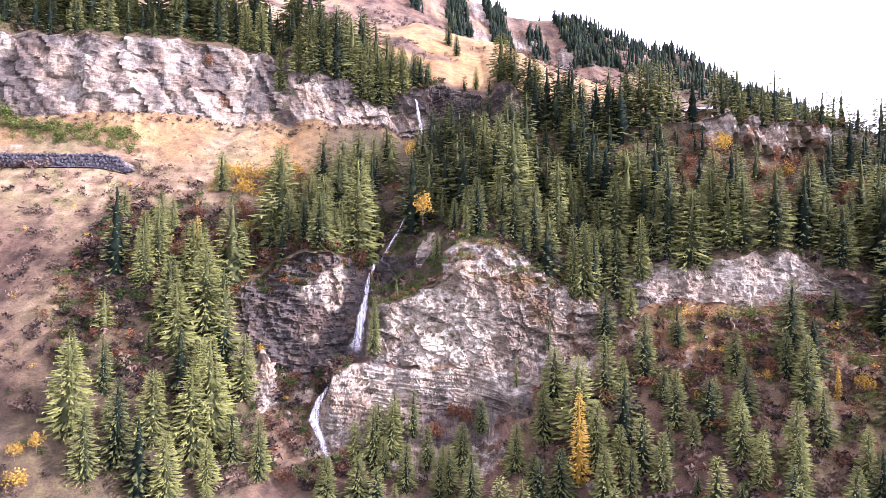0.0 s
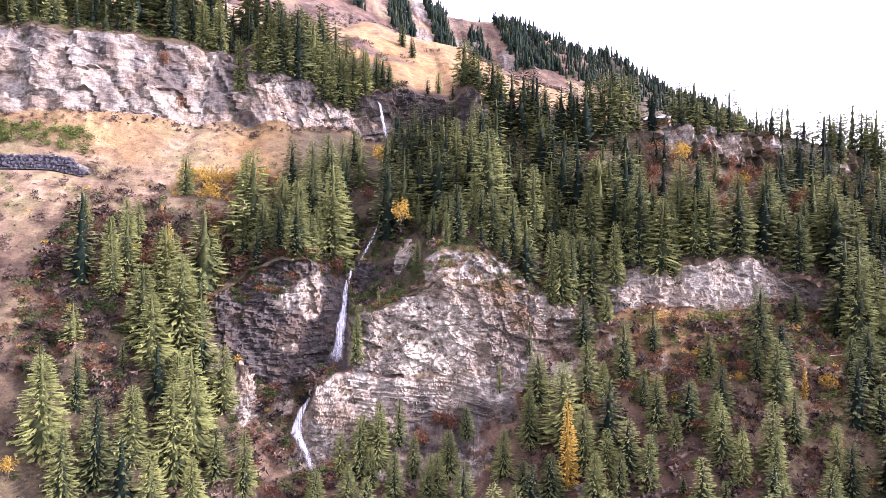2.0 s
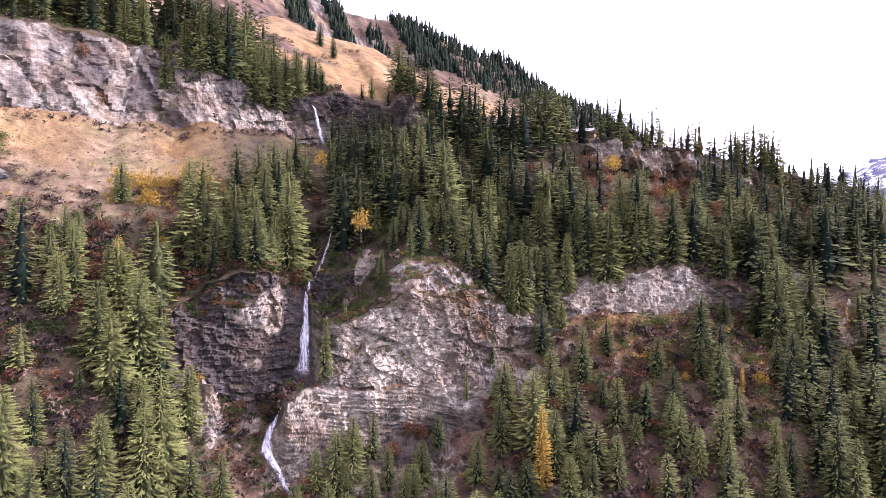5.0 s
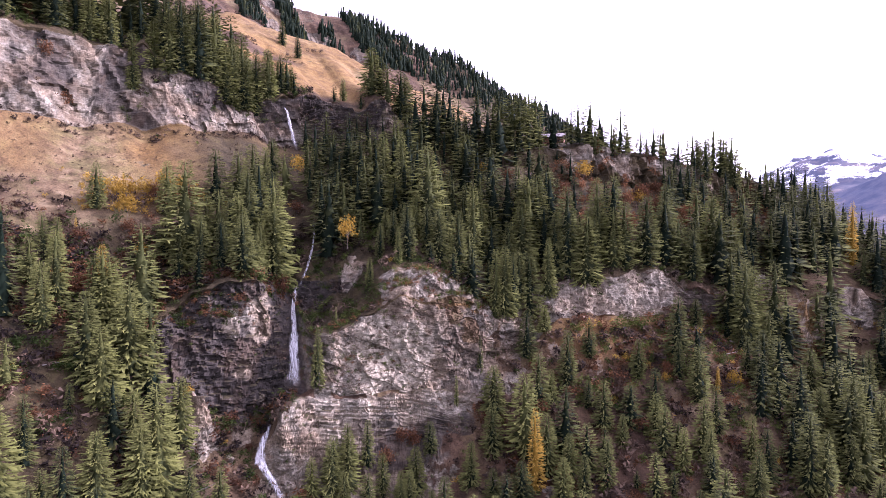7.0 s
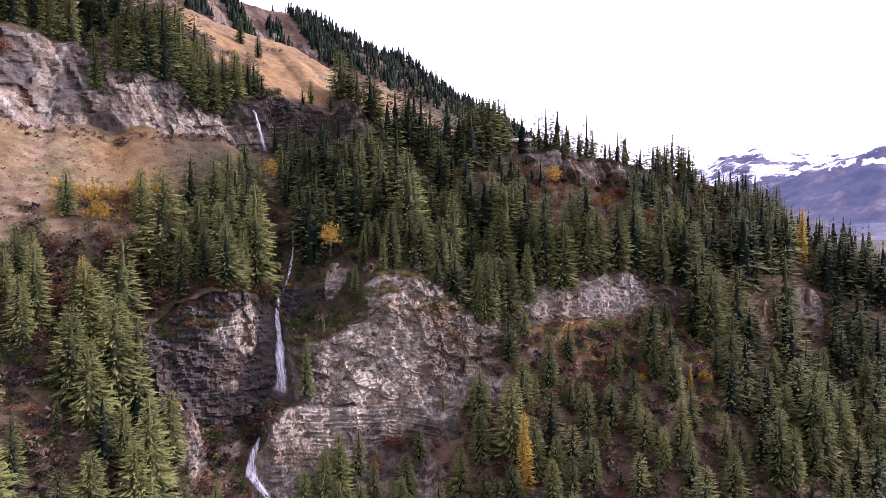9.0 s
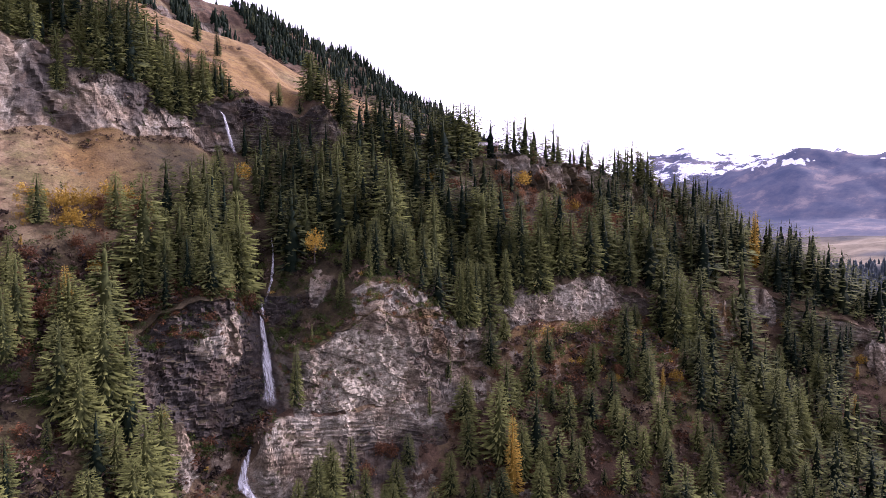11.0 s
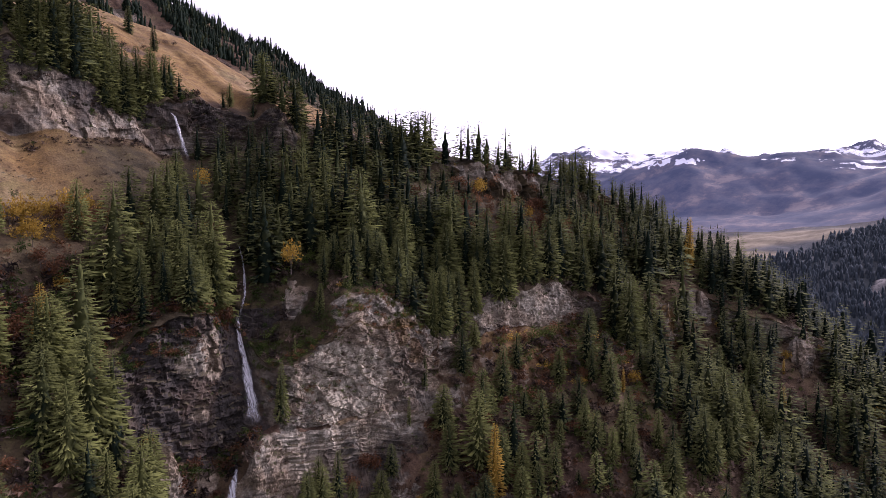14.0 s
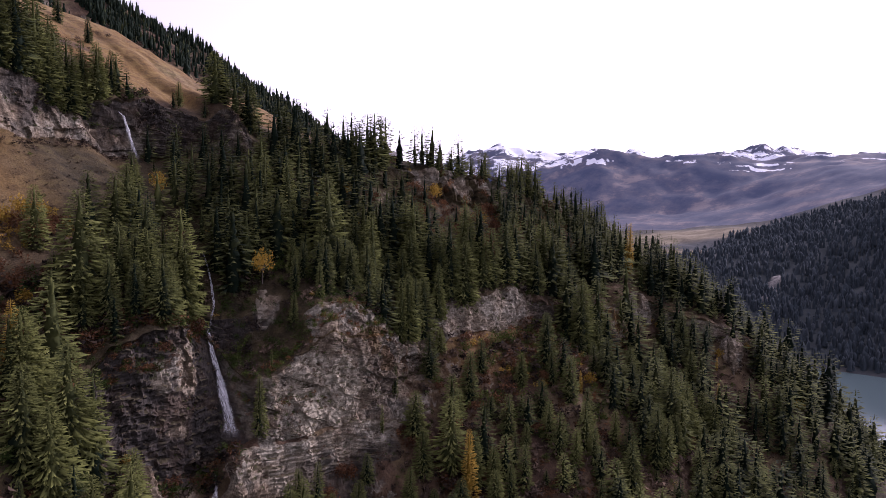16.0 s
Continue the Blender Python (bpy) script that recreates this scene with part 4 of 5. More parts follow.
def clear_of_gully(places):
    """Those places that do not stand in the bare gully or close below it."""
    def near(x, y, a, b):
        u, v = -90 - a, 30 - b
        far = math.hypot(u, v)
        return -3 < ((x - a) * u + (y - b) * v) / far < 24 and abs((x - a) * v - (y - b) * u) / far < 4
    return [p for p in places if not any(near(p[0], p[1], a, b) for a, b in GULLY)]


def plant(trees, places, label, slim=1.0):
    for x, y, h in places:
        stand(trees[int(rng.integers(len(trees)))], x, y, h, slim * rng.uniform(0.78, 1.08), rng.uniform(0, 360), rng.uniform(-1.5, 1.5), label)
        placed.append((x, y))


def crowned(marked):
    """Places with the height above sea of each crown's tip, as places with the tree's height."""
    return [(x, y, min(34, max(6, tip - ground_at(x, y)))) for x, y, tip in marked]


def apart(places, gap=4.0):
    """Those places that keep clear of the trees planted before."""
    return [p for p in places if all((p[0] - a) ** 2 + (p[1] - b) ** 2 > gap * gap for a, b in placed)]


plant(SUNNY_SPRUCES, crowned(MARKED_LEFT), "tall spruce on the steep slope beside the gorge, tone lightened for sunlight", 1.03)
plant(SPRUCES, crowned(MARKED_SLIM), "slender spruce on a ledge of the limestone spur", 0.5)
plant(SPRUCES, crowned(MARKED_MID), "green spruce rooted on the limestone cliff", 0.78)
plant(SPRUCES, crowned(clear_of_gully(MARKED_LOW)), "dark green spruce on the brown slope below the cliffs", 1.08)
plant(SUNNY_SPRUCES, apart(NEAR_LEFT, 6.5), "tall spruce on the steep slope beside the gorge, tone lightened for sunlight", 1.2)
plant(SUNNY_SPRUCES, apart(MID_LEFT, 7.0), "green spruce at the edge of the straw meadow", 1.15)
plant(SPRUCES, apart(SPUR), "green spruce on a ledge of the limestone spur")
plant(SPRUCES, apart([(x, max(y, brow_at(x) + 1.6), h * 0.85) for x, y, h in WOOD_FRONT]), "tall dark spruce along the brow of the cliff", 1.15)
plant(SPRUCES, apart(clear_of_gully(BELOW)), "green spruce below the limestone cliff", 1.3)
plant(SPRUCES, apart(clear_of_gully(BELOW_RIGHT)), "slender green spruce among brown shrubs", 1.15)
plant(SPRUCES, [(x, max(y, float(np.interp(x, STATION, UPBROW_Y)) + 2), h) for x, y, h in UPPER], "dark spruce above the upper rock wall")
plant(SPRUCES, [(x, max(y, float(np.interp(x, STATION, UPBROW_Y)) + 1), h) for x, y, h in [(-55.6, 306.8, 31), (-49.1, 309.8, 33), (-42.3, 313.2, 31), (-35.4, 314.2, 29), (-30.6, 316.2, 27), (-24.7, 317.0, 25), (-53.7, 306.0, 25), (-43.9, 309.0, 23), (-19.5, 312.0, 22), (-74.0, 306.2, 20), (-65.9, 309.2, 20), (-60.0, 304.5, 27), (-38.0, 312.0, 25), (-29.0, 311.5, 22), (-89.1, 300.0, 20), (-81.7, 304.0, 20)]], "dark spruce rooted on the brow of the upper rock wall")
plant(SPRUCES, apart([(40.1, 210.0, 16), (49.2, 206.2, 16), (51.8, 197.8, 16), (58.1, 194.7, 18), (57.5, 186.5, 18), (28.0, 195.8, 16), (28.2, 188.8, 16), (37.2, 186.8, 16), (40.8, 178.2, 18), (62.1, 180.5, 16), (81.5, 189.2, 13), (80.0, 178.5, 15), (97.2, 179.2, 15), (43.1, 170.7, 16), (54.7, 168.0, 15), (11.4, 196.8, 10), (57.8, 208.8, 9), (73.9, 167.2, 16), (94.7, 168.2, 15), (31.0, 170.8, 15)], 5.0), "green spruce between the spur and the pale cliff", 1.25)
plant(SPRUCES, apart([(-34, 228, 18), (-66, 226, 14), (-46, 226, 17), (-52, 229, 18), (-36, 226, 15), (-43, 233, 20), (-50, 238, 18), (-58, 230, 17), (-33, 236, 18), (-62, 238, 16), (-24.5, 238, 18), (-26, 244, 20)], 3), "tall dark spruce crowding the edge of the gorge")
plant(SPRUCES, [(-24.9, 193.5, 13), (-18.5, 195.5, 14), (-13.5, 197.2, 15), (-8.4, 196.0, 14), (-30.9, 182.8, 12), (-4.1, 194.0, 13), (0.4, 191.0, 12), (5.8, 194.0, 14), (-16.3, 191.2, 12)], "dark green spruce at the foot of the limestone spur", 1.15)
plant(SPRUCES, [(26.2, 311, 22), (30.5, 312, 18), (38.6, 306, 22), (41.5, 309, 19), (53.5, 300, 15)], "broad dark spruce on the rock above the upper fall", 1.6)
plant(SPRUCES, [(3.0, 422.0, 15), (7.3, 396.2, 13)], "dark spruce among crags on the high meadow")
plant(CREST_SPRUCES, CREST, "open-crowned spruce standing against the sky on the crest")
plant(SPRUCES, [(227.7, 237.5, 24), (273.7, 123.8, 17), (266.0, 105.2, 17), (185.7, 260.0, 20), (170.4, 254.8, 20), (189.3, 256.0, 18), (169.7, 259.8, 16)], "dark spruce along the shoulder of the slope above the lake")
plant(SPRUCES, apart(clear_of_gully(NOSE)), "dark spruce on the shaded lower slope", 1.2)
plant(LARCHES, YELLOW, "slender larch in bright yellow autumn needles")
plant(GOLDEN, BIRCHES, "small birch in golden yellow autumn leaves")
plant(RUSSETS, ROWANS + BUSHY_ROWANS, "small rowan in russet autumn leaves")


def wood_density(x, y):
    """How likely a spruce stands here, from 0 to 1."""
    foot, brow = foot_at(x), ledge_at(x)
    bench, up, top = np.interp(x, STATION, BENCH_Y), np.interp(x, STATION, UPFOOT_Y), np.interp(x, STATION, UPBROW_Y)
    if y > top:
        if x < -8:
            return 1.0 if y < top + 32 - 0.2 * (x + 60) else 0.0
        return 0.4 if x > 70 and y < top + 9 else 0.0
    if y > brow:
        if x < -105:
            return 0.0
        if x < -88:
            return 0.05 if y < 222 else 0.0
        if x < -35:
            return 0.14 if y < bench - 8 + 0.4 * (x + 60) else 0.0
        if x < -14:
            return 0.8 if y < bench + 2 else 0.0
        if x < 12:
            return 0.2 if y < brow + 12 else 0.9 if y < bench + 12 else 0.15
        if x < 45:
            return 1.0 if y < up - 14 else 0.4
        if x > 80 and y > up - 16:
            return 0.85
        return 1.0
    if y < foot:
        if x < -108:
            return 0.0
        if x < -80:
            return 0.03
        if x < -54:
            return 0.06
        if x < -22:
            return 0.0
        if x < 28:
            return 0.0 if y > foot - 12 else 0.2
        if x < 128 and y > foot - 24:
            return 0.0
        if x < 122:
            return 0.09
        return 0.55
    return 0.05 if x > -100 else 0.0


cells = {}


def room(x, y, gap):
    i, j = int(x // 6), int(y // 6)
    near = [p for a in (-1, 0, 1) for b in (-1, 0, 1) for p in cells.get((i + a, j + b), ())]
    if any((x - a) ** 2 + (y - b) ** 2 < gap * gap for a, b in near):
        return False
    cells.setdefault((i, j), []).append((x, y))
    return True


for x, y in placed:
    cells.setdefault((int(x // 6), int(y // 6)), []).append((x, y))
LOW_ROCKS = [(16.4, 192.2), (27.2, 184.2), (39.9, 172.2)]
FREE = YELLOW + BIRCHES + ROWANS + BUSHY_ROWANS


SIDE_ROCKS = [(164.5, 192.5), (192.9, 194.8), (221.0, 158.8)]
CLEAR = [(a, b, 4, 22) for a, b in GULLY] + [(a, b, 4.5, 16) for a, b, _ in FREE] + [(-52, 201, 5, 14), (-10.5, 307, 3.5, 22)] + [(a, b, 4, 12) for a, b in LOW_ROCKS] + [(a, b, w / 2 + 1, 26) for (a, b), w in zip(SIDE_ROCKS, (9, 14, 20))]


def free(x, y):
    """Whether no bright tree, rock or water would be hidden behind a tall spruce here."""
    if -23.5 < x < -11.5 and 226 < y < 257 or -25 < x < 2 and 203 < y < 233:
        return False
    for a, b, side, deep in CLEAR:
        u, v = -90 - a, 30 - b
        far = math.hypot(u, v)
        along, across = ((x - a) * u + (y - b) * v) / far, abs((x - a) * v - (y - b) * u) / far
        if -2.5 < along < deep and across < side:
            return False
    return True


spots = []
for _ in range(60000):
    x, y = rng.uniform(-230, 430), rng.uniform(100, 365)
    if not free(x, y):
        continue
    if rng.random() > wood_density(x, y) or steep_at(x, y) > 0.4 or not room(x, y, rng.uniform(3.9, 6.4)):
        continue
    tall = rng.uniform(17, 29) if rng.random() < 0.72 else rng.uniform(6, 15)
    if y < foot_at(x) and x < 120:
        tall *= 0.75
    if x > -30 and y > np.interp(x, STATION, UPFOOT_Y) - 34:
        tall *= 0.6 if x < 25 else 0.9 if x < 85 else 0.75
    elif x < -8 and y > 300:
        tall *= 1.15
    elif y < 300 and x < -40 and y > 215:
        tall *= 0.75
    tall *= 0.85 + 0.45 * float(fractal(np.array(x / 13), np.array(y / 13), np.array(6.0), 2))
    spots.append((x, y, max(tall, 5)))
# those that the flight passes nearest are trees of their own
near_spots = [s for s in spots if (-115 < s[0] < -50 and s[1] < 205) or (-10 < s[0] < 110 and 205 < s[1] < 232) or (-30 < s[0] < 60 and s[1] < 200)][:42]
plant(SPRUCES, near_spots, "dark green spruce in the mixed autumn wood")
rest = [s for s in spots if s not in set(near_spots)]


def wood_of(name, places, kinds, mat, label, category="trees", shade=(-0.1, 0.4)):
    """Many plants as one mesh: unit shapes set down over the places (x, y, z, height, spread)."""
    verts, tris, tone, count = [], [], [], 0
    for x, y, z, h, s in places:
        v, t, *own = kinds[int(rng.integers(len(kinds)))]
        a = rng.uniform(0, 6.283)
        c, d = math.cos(a), math.sin(a)
        w = v.copy()
        w[:, 0], w[:, 1] = (v[:, 0] * c - v[:, 1] * d) * h * s + x, (v[:, 0] * d + v[:, 1] * c) * h * s + y
        w[:, 2] = v[:, 2] * h + z
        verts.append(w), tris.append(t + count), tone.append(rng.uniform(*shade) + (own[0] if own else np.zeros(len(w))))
        count += len(w)
    ob = new(name, mesh_from(name, np.concatenate(verts), np.concatenate(tris), mat, np.concatenate(tone)))
    return tagged(ob, label, category, kind="stuff")


shape_rng = np.random.default_rng(77)
SORTS = ((0.18, 0.35, 0.75), (0.21, 0.4, 0.85), (0.155, 0.3, 0.68), (0.225, 0.35, 0.9), (0.18, 0.5, 0.72), (0.19, 0.4, 0.8), (0.165, 0.35, 0.62))
PLAIN = [spruce_shape(shape_rng, width=w, boughs=250, twigs=2, ragged=g, full=p) for w, g, p in SORTS]
BACK = [spruce_shape(shape_rng, width=w, boughs=200, twigs=0, ragged=g + 0.1, full=p, droop=0.62, core=0.42, tiers=8, sides=5) for w, g, p in SORTS]
SIMPLE = [spruce_shape(shape_rng, width=w, boughs=90, twigs=0, ragged=g, full=p, core=0.6, tiers=7, sides=5) for w, g, p in SORTS]
behind = [s for s in rest if s[1] > 238 or s[0] > 140 or s[0] < -115]
beyond = [s for s in behind if s[0] > 235]
behind = [s for s in behind if s[0] <= 235]
for name, some, kinds, label in (("spruce_wood", [s for s in rest if s not in set(behind + beyond)], PLAIN, "dense dark spruce wood on the steep slope"), ("upper_spruce_wood", behind, BACK, "dark spruce wood on the upper and shaded slopes"), ("shore_spruce_wood", beyond, SIMPLE, "dark spruce wood on the shoulder above the lake")):
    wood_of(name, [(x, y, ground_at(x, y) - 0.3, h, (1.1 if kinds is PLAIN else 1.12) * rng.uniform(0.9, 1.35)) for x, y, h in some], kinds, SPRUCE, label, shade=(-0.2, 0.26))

# small far trees on the alp and along the ridge
FAR_TREES = [spruce_shape(shape_rng, width=w, boughs=8, twigs=0, core=0.85, tiers=5, sides=4) for w in (0.2, 0.24, 0.17)]
ridge_spots = []
STRIPS = [(-30, 7, 690, 725), (8, 6, 665, 770), (20, 6, 690, 790), (56, 8, 640, 795), (64, 5, 655, 790), (97, 9, 695, 745), (136, 9, 680, 790), (150, 10, 690, 795), (172, 8, 690, 795)]
for _ in range(5200):
    x, y = rng.uniform(-60, 590), rng.uniform(560, 830)
    # strips of trees running down between the crags, and past them a belt below the crest that widens along the ridge
    strip = any(abs(x - a + 0.06 * (y - 740)) < w and y0 < y < y1 for a, w, y0, y1 in STRIPS)
    belt = float(smooth(160, 200, np.array(x))) * float(smooth(790 - 0.36 * x, 815 - 0.36 * x, np.array(y + 50)))
    if strip or rng.random() < max(belt * 0.9, 0.25 * (y > 792)):
        ridge_spots.append((x, y, ground_at(x, y) - 0.5, rng.uniform(10, 21) if strip else rng.uniform(8, 18), rng.uniform(0.8, 1.1)))
for a, w, y0, y1 in STRIPS:
    for _ in range(int((y1 - y0) * w / 26)):
        x, y = a + rng.uniform(-w, w), rng.uniform(y0, y1)
        ridge_spots.append((x - 0.06 * (y - 740), y, ground_at(x, y) - 0.5, rng.uniform(10, 21), rng.uniform(0.8, 1.1)))
wood_of("ridge_wood", ridge_spots, FAR_TREES, SPRUCE, "dark spruces along the high ridge", shade=(-0.3, -0.02))

# shrubs
CLUMPS = [clump_shape(shape_rng, 70, 5, 0.13) for _ in range(4)]
THIN = [clump_shape(shape_rng, 34, 6, 0.24, 10) for _ in range(4)]


def scatter(count, box, chance, size):
    out = []
    for _ in range(count):
        x, y = rng.uniform(box[0], box[1]), rng.uniform(box[2], box[3])
        if rng.random() < chance(x, y) and steep_at(x, y) < 0.75:
            h = rng.uniform(*size)
            out.append((x, y, ground_at(x, y) - 0.1 * h, h, rng.uniform(1.0, 1.7)))
    return out


def heath_chance(x, y):
    foot, ledge = foot_at(x), ledge_at(x)
    if y < foot:
        return 0.9 if x > 20 else 0.5 if x > -100 else 0.35
    if y < ledge + 6:
        return 0.7
    return 0.4 if x < -60 else 0.3


wood_of("brown_shrubs", scatter(4300, (-170, 260, 130, 262), heath_chance, (1.2, 4.4)), THIN + CLUMPS[:1], SHRUB, "leafless and russet autumn shrubs on the slope", "shrubs", (-0.2, 0.42))
for some, mat, word in ((THIN, SHRUB, "brown"), (CLUMPS, RUSSET, "russet"), (CLUMPS, GREEN_SHRUB, "green")):
    wood_of("autumn_thicket", scatter(560, (-116, -27, 186, 250), lambda x, y: 0.8 if y < 238 or x > -66 else 0.3, (1.6, 5.0)), some, mat, word + " broadleaf thicket between meadow and gorge", "shrubs", (-0.3, 0.15))
for mat, word in ((GREEN_SHRUB, "dark green"), (SHRUB, "bare brown")):
    wood_of("gorge_bushes", scatter(240, (-30, 16, 222, 252), lambda x, y: 0.9 if abs(x - np.interp(y, [231, 235, 241, 247, 252], [-22, -18, -15.5, -13.5, -12.5])) > 3.2 and math.hypot(x + 6.5, y - 223) > 8 else 0.0, (1.2, 4.2)), CLUMPS, mat, word + " bushes on the rocks above the gorge", "shrubs", (-0.3, 0.12))
for mat, word in ((RUSSET, "russet"), (LARCH, "golden"), (GREEN_SHRUB, "green")):
    wood_of("cliff_foot_bushes", scatter(10 if mat is LARCH else 130, (60, 135, 186, 209), lambda x, y: 0.8, (1.5, 4.2)), CLUMPS, mat, word + " bushes along the foot of the pale cliff", "shrubs", (0.0, 0.35))
for some, mat, word, shade in ((CLUMPS, GREEN_SHRUB, "yellow-green", (0.0, 0.5)), (CLUMPS, RUSSET, "rust-brown", (-0.2, 0.25)), (THIN, SHRUB, "bare brown", (-0.1, 0.4))):
    wood_of("slope_thicket", scatter(330, (26, 150, 146, 206), lambda x, y: 0.85 if y < foot_at(x) - 2 else 0.0, (1.6, 4.8)), some, mat, word + " thicket between the spruces of the lower slope", "shrubs", shade)
upper_edge = []
for _ in range(420):
    x = rng.uniform(-215, 0)
    y = float(np.interp(x, STATION, UPBROW_Y)) + rng.uniform(-1.5, 6)
    upper_edge.append((x, y, ground_at(x, y) - 0.2, rng.uniform(1.0, 3.6), rng.uniform(1.0, 1.6)))
wood_of("upper_brow_shrubs", upper_edge[:240], CLUMPS, GREEN_SHRUB, "dark green shrubs along the brow of the upper rock wall", "shrubs", (-0.2, 0.2))
wood_of("upper_brow_shrubs", upper_edge[240:], THIN + CLUMPS[:1], SHRUB, "brown shrubs along the brow of the upper rock wall", "shrubs", (-0.1, 0.3))
upper_foot = []
for _ in range(260):
    x = rng.uniform(-200, -12)
    y = float(np.interp(x, STATION, UPFOOT_Y)) + rng.uniform(-6, 0.5)
    upper_foot.append((x, y, ground_at(x, y) - 0.2, rng.uniform(0.6, 2.2), rng.uniform(1.0, 1.7)))
wood_of("wall_foot_shrubs", upper_foot, THIN + CLUMPS[:1], SHRUB, "olive-brown shrubs and scree plants at the foot of the upper wall", "shrubs", (-0.1, 0.4))
wood_of("meadow_edge_shrubs", scatter(60, (-88, -48, 252, 266), lambda x, y: 0.9, (1.5, 4.0)), CLUMPS, LARCH, "golden shrubs along the lower edge of the meadow", "shrubs", (-0.1, 0.2))
wood_of("terrace_shrubs", scatter(420, (-26, 42, 207, 234), lambda x, y: 0.9 if brow_at(x) - 1 < y < ledge_at(x) + 9 else 0.0, (0.9, 3.0)), CLUMPS, GREEN_SHRUB, "dark green shrubs on the terrace above the spur", "shrubs", (-0.2, 0.2))
wood_of("russet_heath", scatter(1500, (92, 138, 155, 210), lambda x, y: 0.85 if abs(x - np.interp(y, [166, 177, 187, 198, 206], [102, 110, 117, 125, 131])) < 4.5 else 0.0, (0.5, 1.3)), CLUMPS, RUSSET, "low rust-red heath in a bare gully", "shrubs", (0.1, 0.45))
wood_of("russet_shrubs", scatter(520, (15, 200, 130, 262), lambda x, y: 0.8 if y < foot_at(x) else 0.15, (1.0, 3.6)), CLUMPS, RUSSET, "russet and rust-brown bushes below the cliffs", "shrubs")
wood_of("green_shrubs", scatter(1500, (-150, 240, 130, 300), lambda x, y: 0.5 * heath_chance(x, y), (1.0, 2.8)), CLUMPS, GREEN_SHRUB, "low green shrubs and dwarf pines", "shrubs")
wood_of("yellow_shrubs", scatter(500, (-140, 240, 140, 275), lambda x, y: 0.3, (1.0, 3.0)), CLUMPS, LARCH, "low yellow autumn shrubs", "shrubs")
wood_of("alp_shrubs", [(x, y, ground_at(x, y) - 0.3, rng.uniform(1.2, 3.6), 1.7) for x, y in [(rng.uniform(-60, 330), rng.uniform(330, 640)) for _ in range(2500)]
                       if fractal(np.array(x / 55 + y / 120), np.array(y / 24 + x / 90), np.array(3.0), 4) > 0.12], CLUMPS, SHRUB, "low brown heath and alder on the high meadow", "shrubs", (-0.3, 0.2))
wood_of("straw_tufts", scatter(2200, (-175, -20, 205, 300), lambda x, y: 0.6 if x < -80 or y > 255 else 0.1, (0.25, 0.9)), THIN, SHRUB, "dry tufts and dead stalks on the straw meadow", "grass")
wood_of("crest_bushes", [(x, y, ground_at(x, y) - 0.3, rng.uniform(1.6, 5.2), 1.1) for x, y in [(rng.uniform(84, 205), rng.uniform(226, 264)) for _ in range(420)]], CLUMPS, RUSSET, "russet and orange bushes below the crest crags", "shrubs")
wood_of("meadow_bushes", [(x, y, ground_at(x, y) - 0.3, rng.uniform(2.2, 5.0), 1.3) for x, y in [(rng.uniform(-195, -122), rng.uniform(265, 272)) for _ in range(150)]], CLUMPS, GREEN_SHRUB, "dense green bushes below the upper rock wall", "shrubs", (0.1, 0.6))

spur_edge = []
for _ in range(300):
    x = rng.uniform(-24, 34)
    y = brow_at(x) + rng.uniform(-0.6, 4.0)
    spur_edge.append((x, y, ground_at(x, y) - 0.2, rng.uniform(0.7, 2.3), rng.uniform(1.0, 1.5)))
brow_edge = []
for _ in range(230):
    x = rng.uniform(34, 132)
    y = brow_at(x) + rng.uniform(-0.5, 4.5)
    brow_edge.append((x, y, ground_at(x, y) - 0.2, rng.uniform(0.8, 2.6), rng.uniform(1.0, 1.5)))
gorge_edge = []
for _ in range(360):
    x = rng.uniform(-70, -25)
    y = brow_at(x) + rng.uniform(-0.6, 6)
    gorge_edge.append((x, y, ground_at(x, y) - 0.2, rng.uniform(0.8, 2.8), rng.uniform(1.0, 1.5)))
wood_of("gorge_edge_shrubs", gorge_edge[:180], CLUMPS, GREEN_SHRUB, "dark green shrubs along the brow of the gorge wall", "shrubs", (-0.3, 0.1))
wood_of("gorge_edge_shrubs", gorge_edge[180:], CLUMPS, RUSSET, "russet shrubs along the brow of the gorge wall", "shrubs", (-0.2, 0.2))
wood_of("brow_shrubs", brow_edge[:120], THIN + CLUMPS[:1], SHRUB, "bare brown shrubs along the brow of the pale cliff", "shrubs", (-0.2, 0.2))
wood_of("brow_shrubs", brow_edge[120:], CLUMPS, GREEN_SHRUB, "dark green shrubs along the brow of the pale cliff", "shrubs", (-0.2, 0.2))
wood_of("spur_shrubs", spur_edge[:200], CLUMPS, GREEN_SHRUB, "yellow-green shrubs along the brow of the spur", "shrubs", (0.1, 0.6))
wood_of("spur_heath", spur_edge[200:], CLUMPS, RUSSET, "rust-brown dwarf shrubs along the brow of the spur", "shrubs", (0.0, 0.4))

# tufts and dwarf shrubs on the ledges of the cliffs
flat = np.gradient(Z, axis=0) / np.maximum(np.hypot(np.gradient(Y, axis=0), np.gradient(Z, axis=0)), 1e-6)
ledges = np.argwhere((steep > 0.6) & (flat < 0.72) & (Z > 100) & (Z < 262) & (X > -150) & (X < 210))
ledges = ledges[rng.permutation(len(ledges))[:1500]]
ledge_spots = [(float(X[i, j]), float(Y[i, j]), float(Z[i, j]) - 0.1, rng.uniform(0.35, 1.3), rng.uniform(1.0, 1.6)) for i, j in ledges]
wood_of("ledge_grass", ledge_spots[:950], THIN, SHRUB, "brown tufts and twigs on the rock ledges", "shrubs")
wood_of("ledge_shrubs", ledge_spots[950:], CLUMPS, GREEN_SHRUB, "small green shrubs rooted in the cliff", "shrubs")

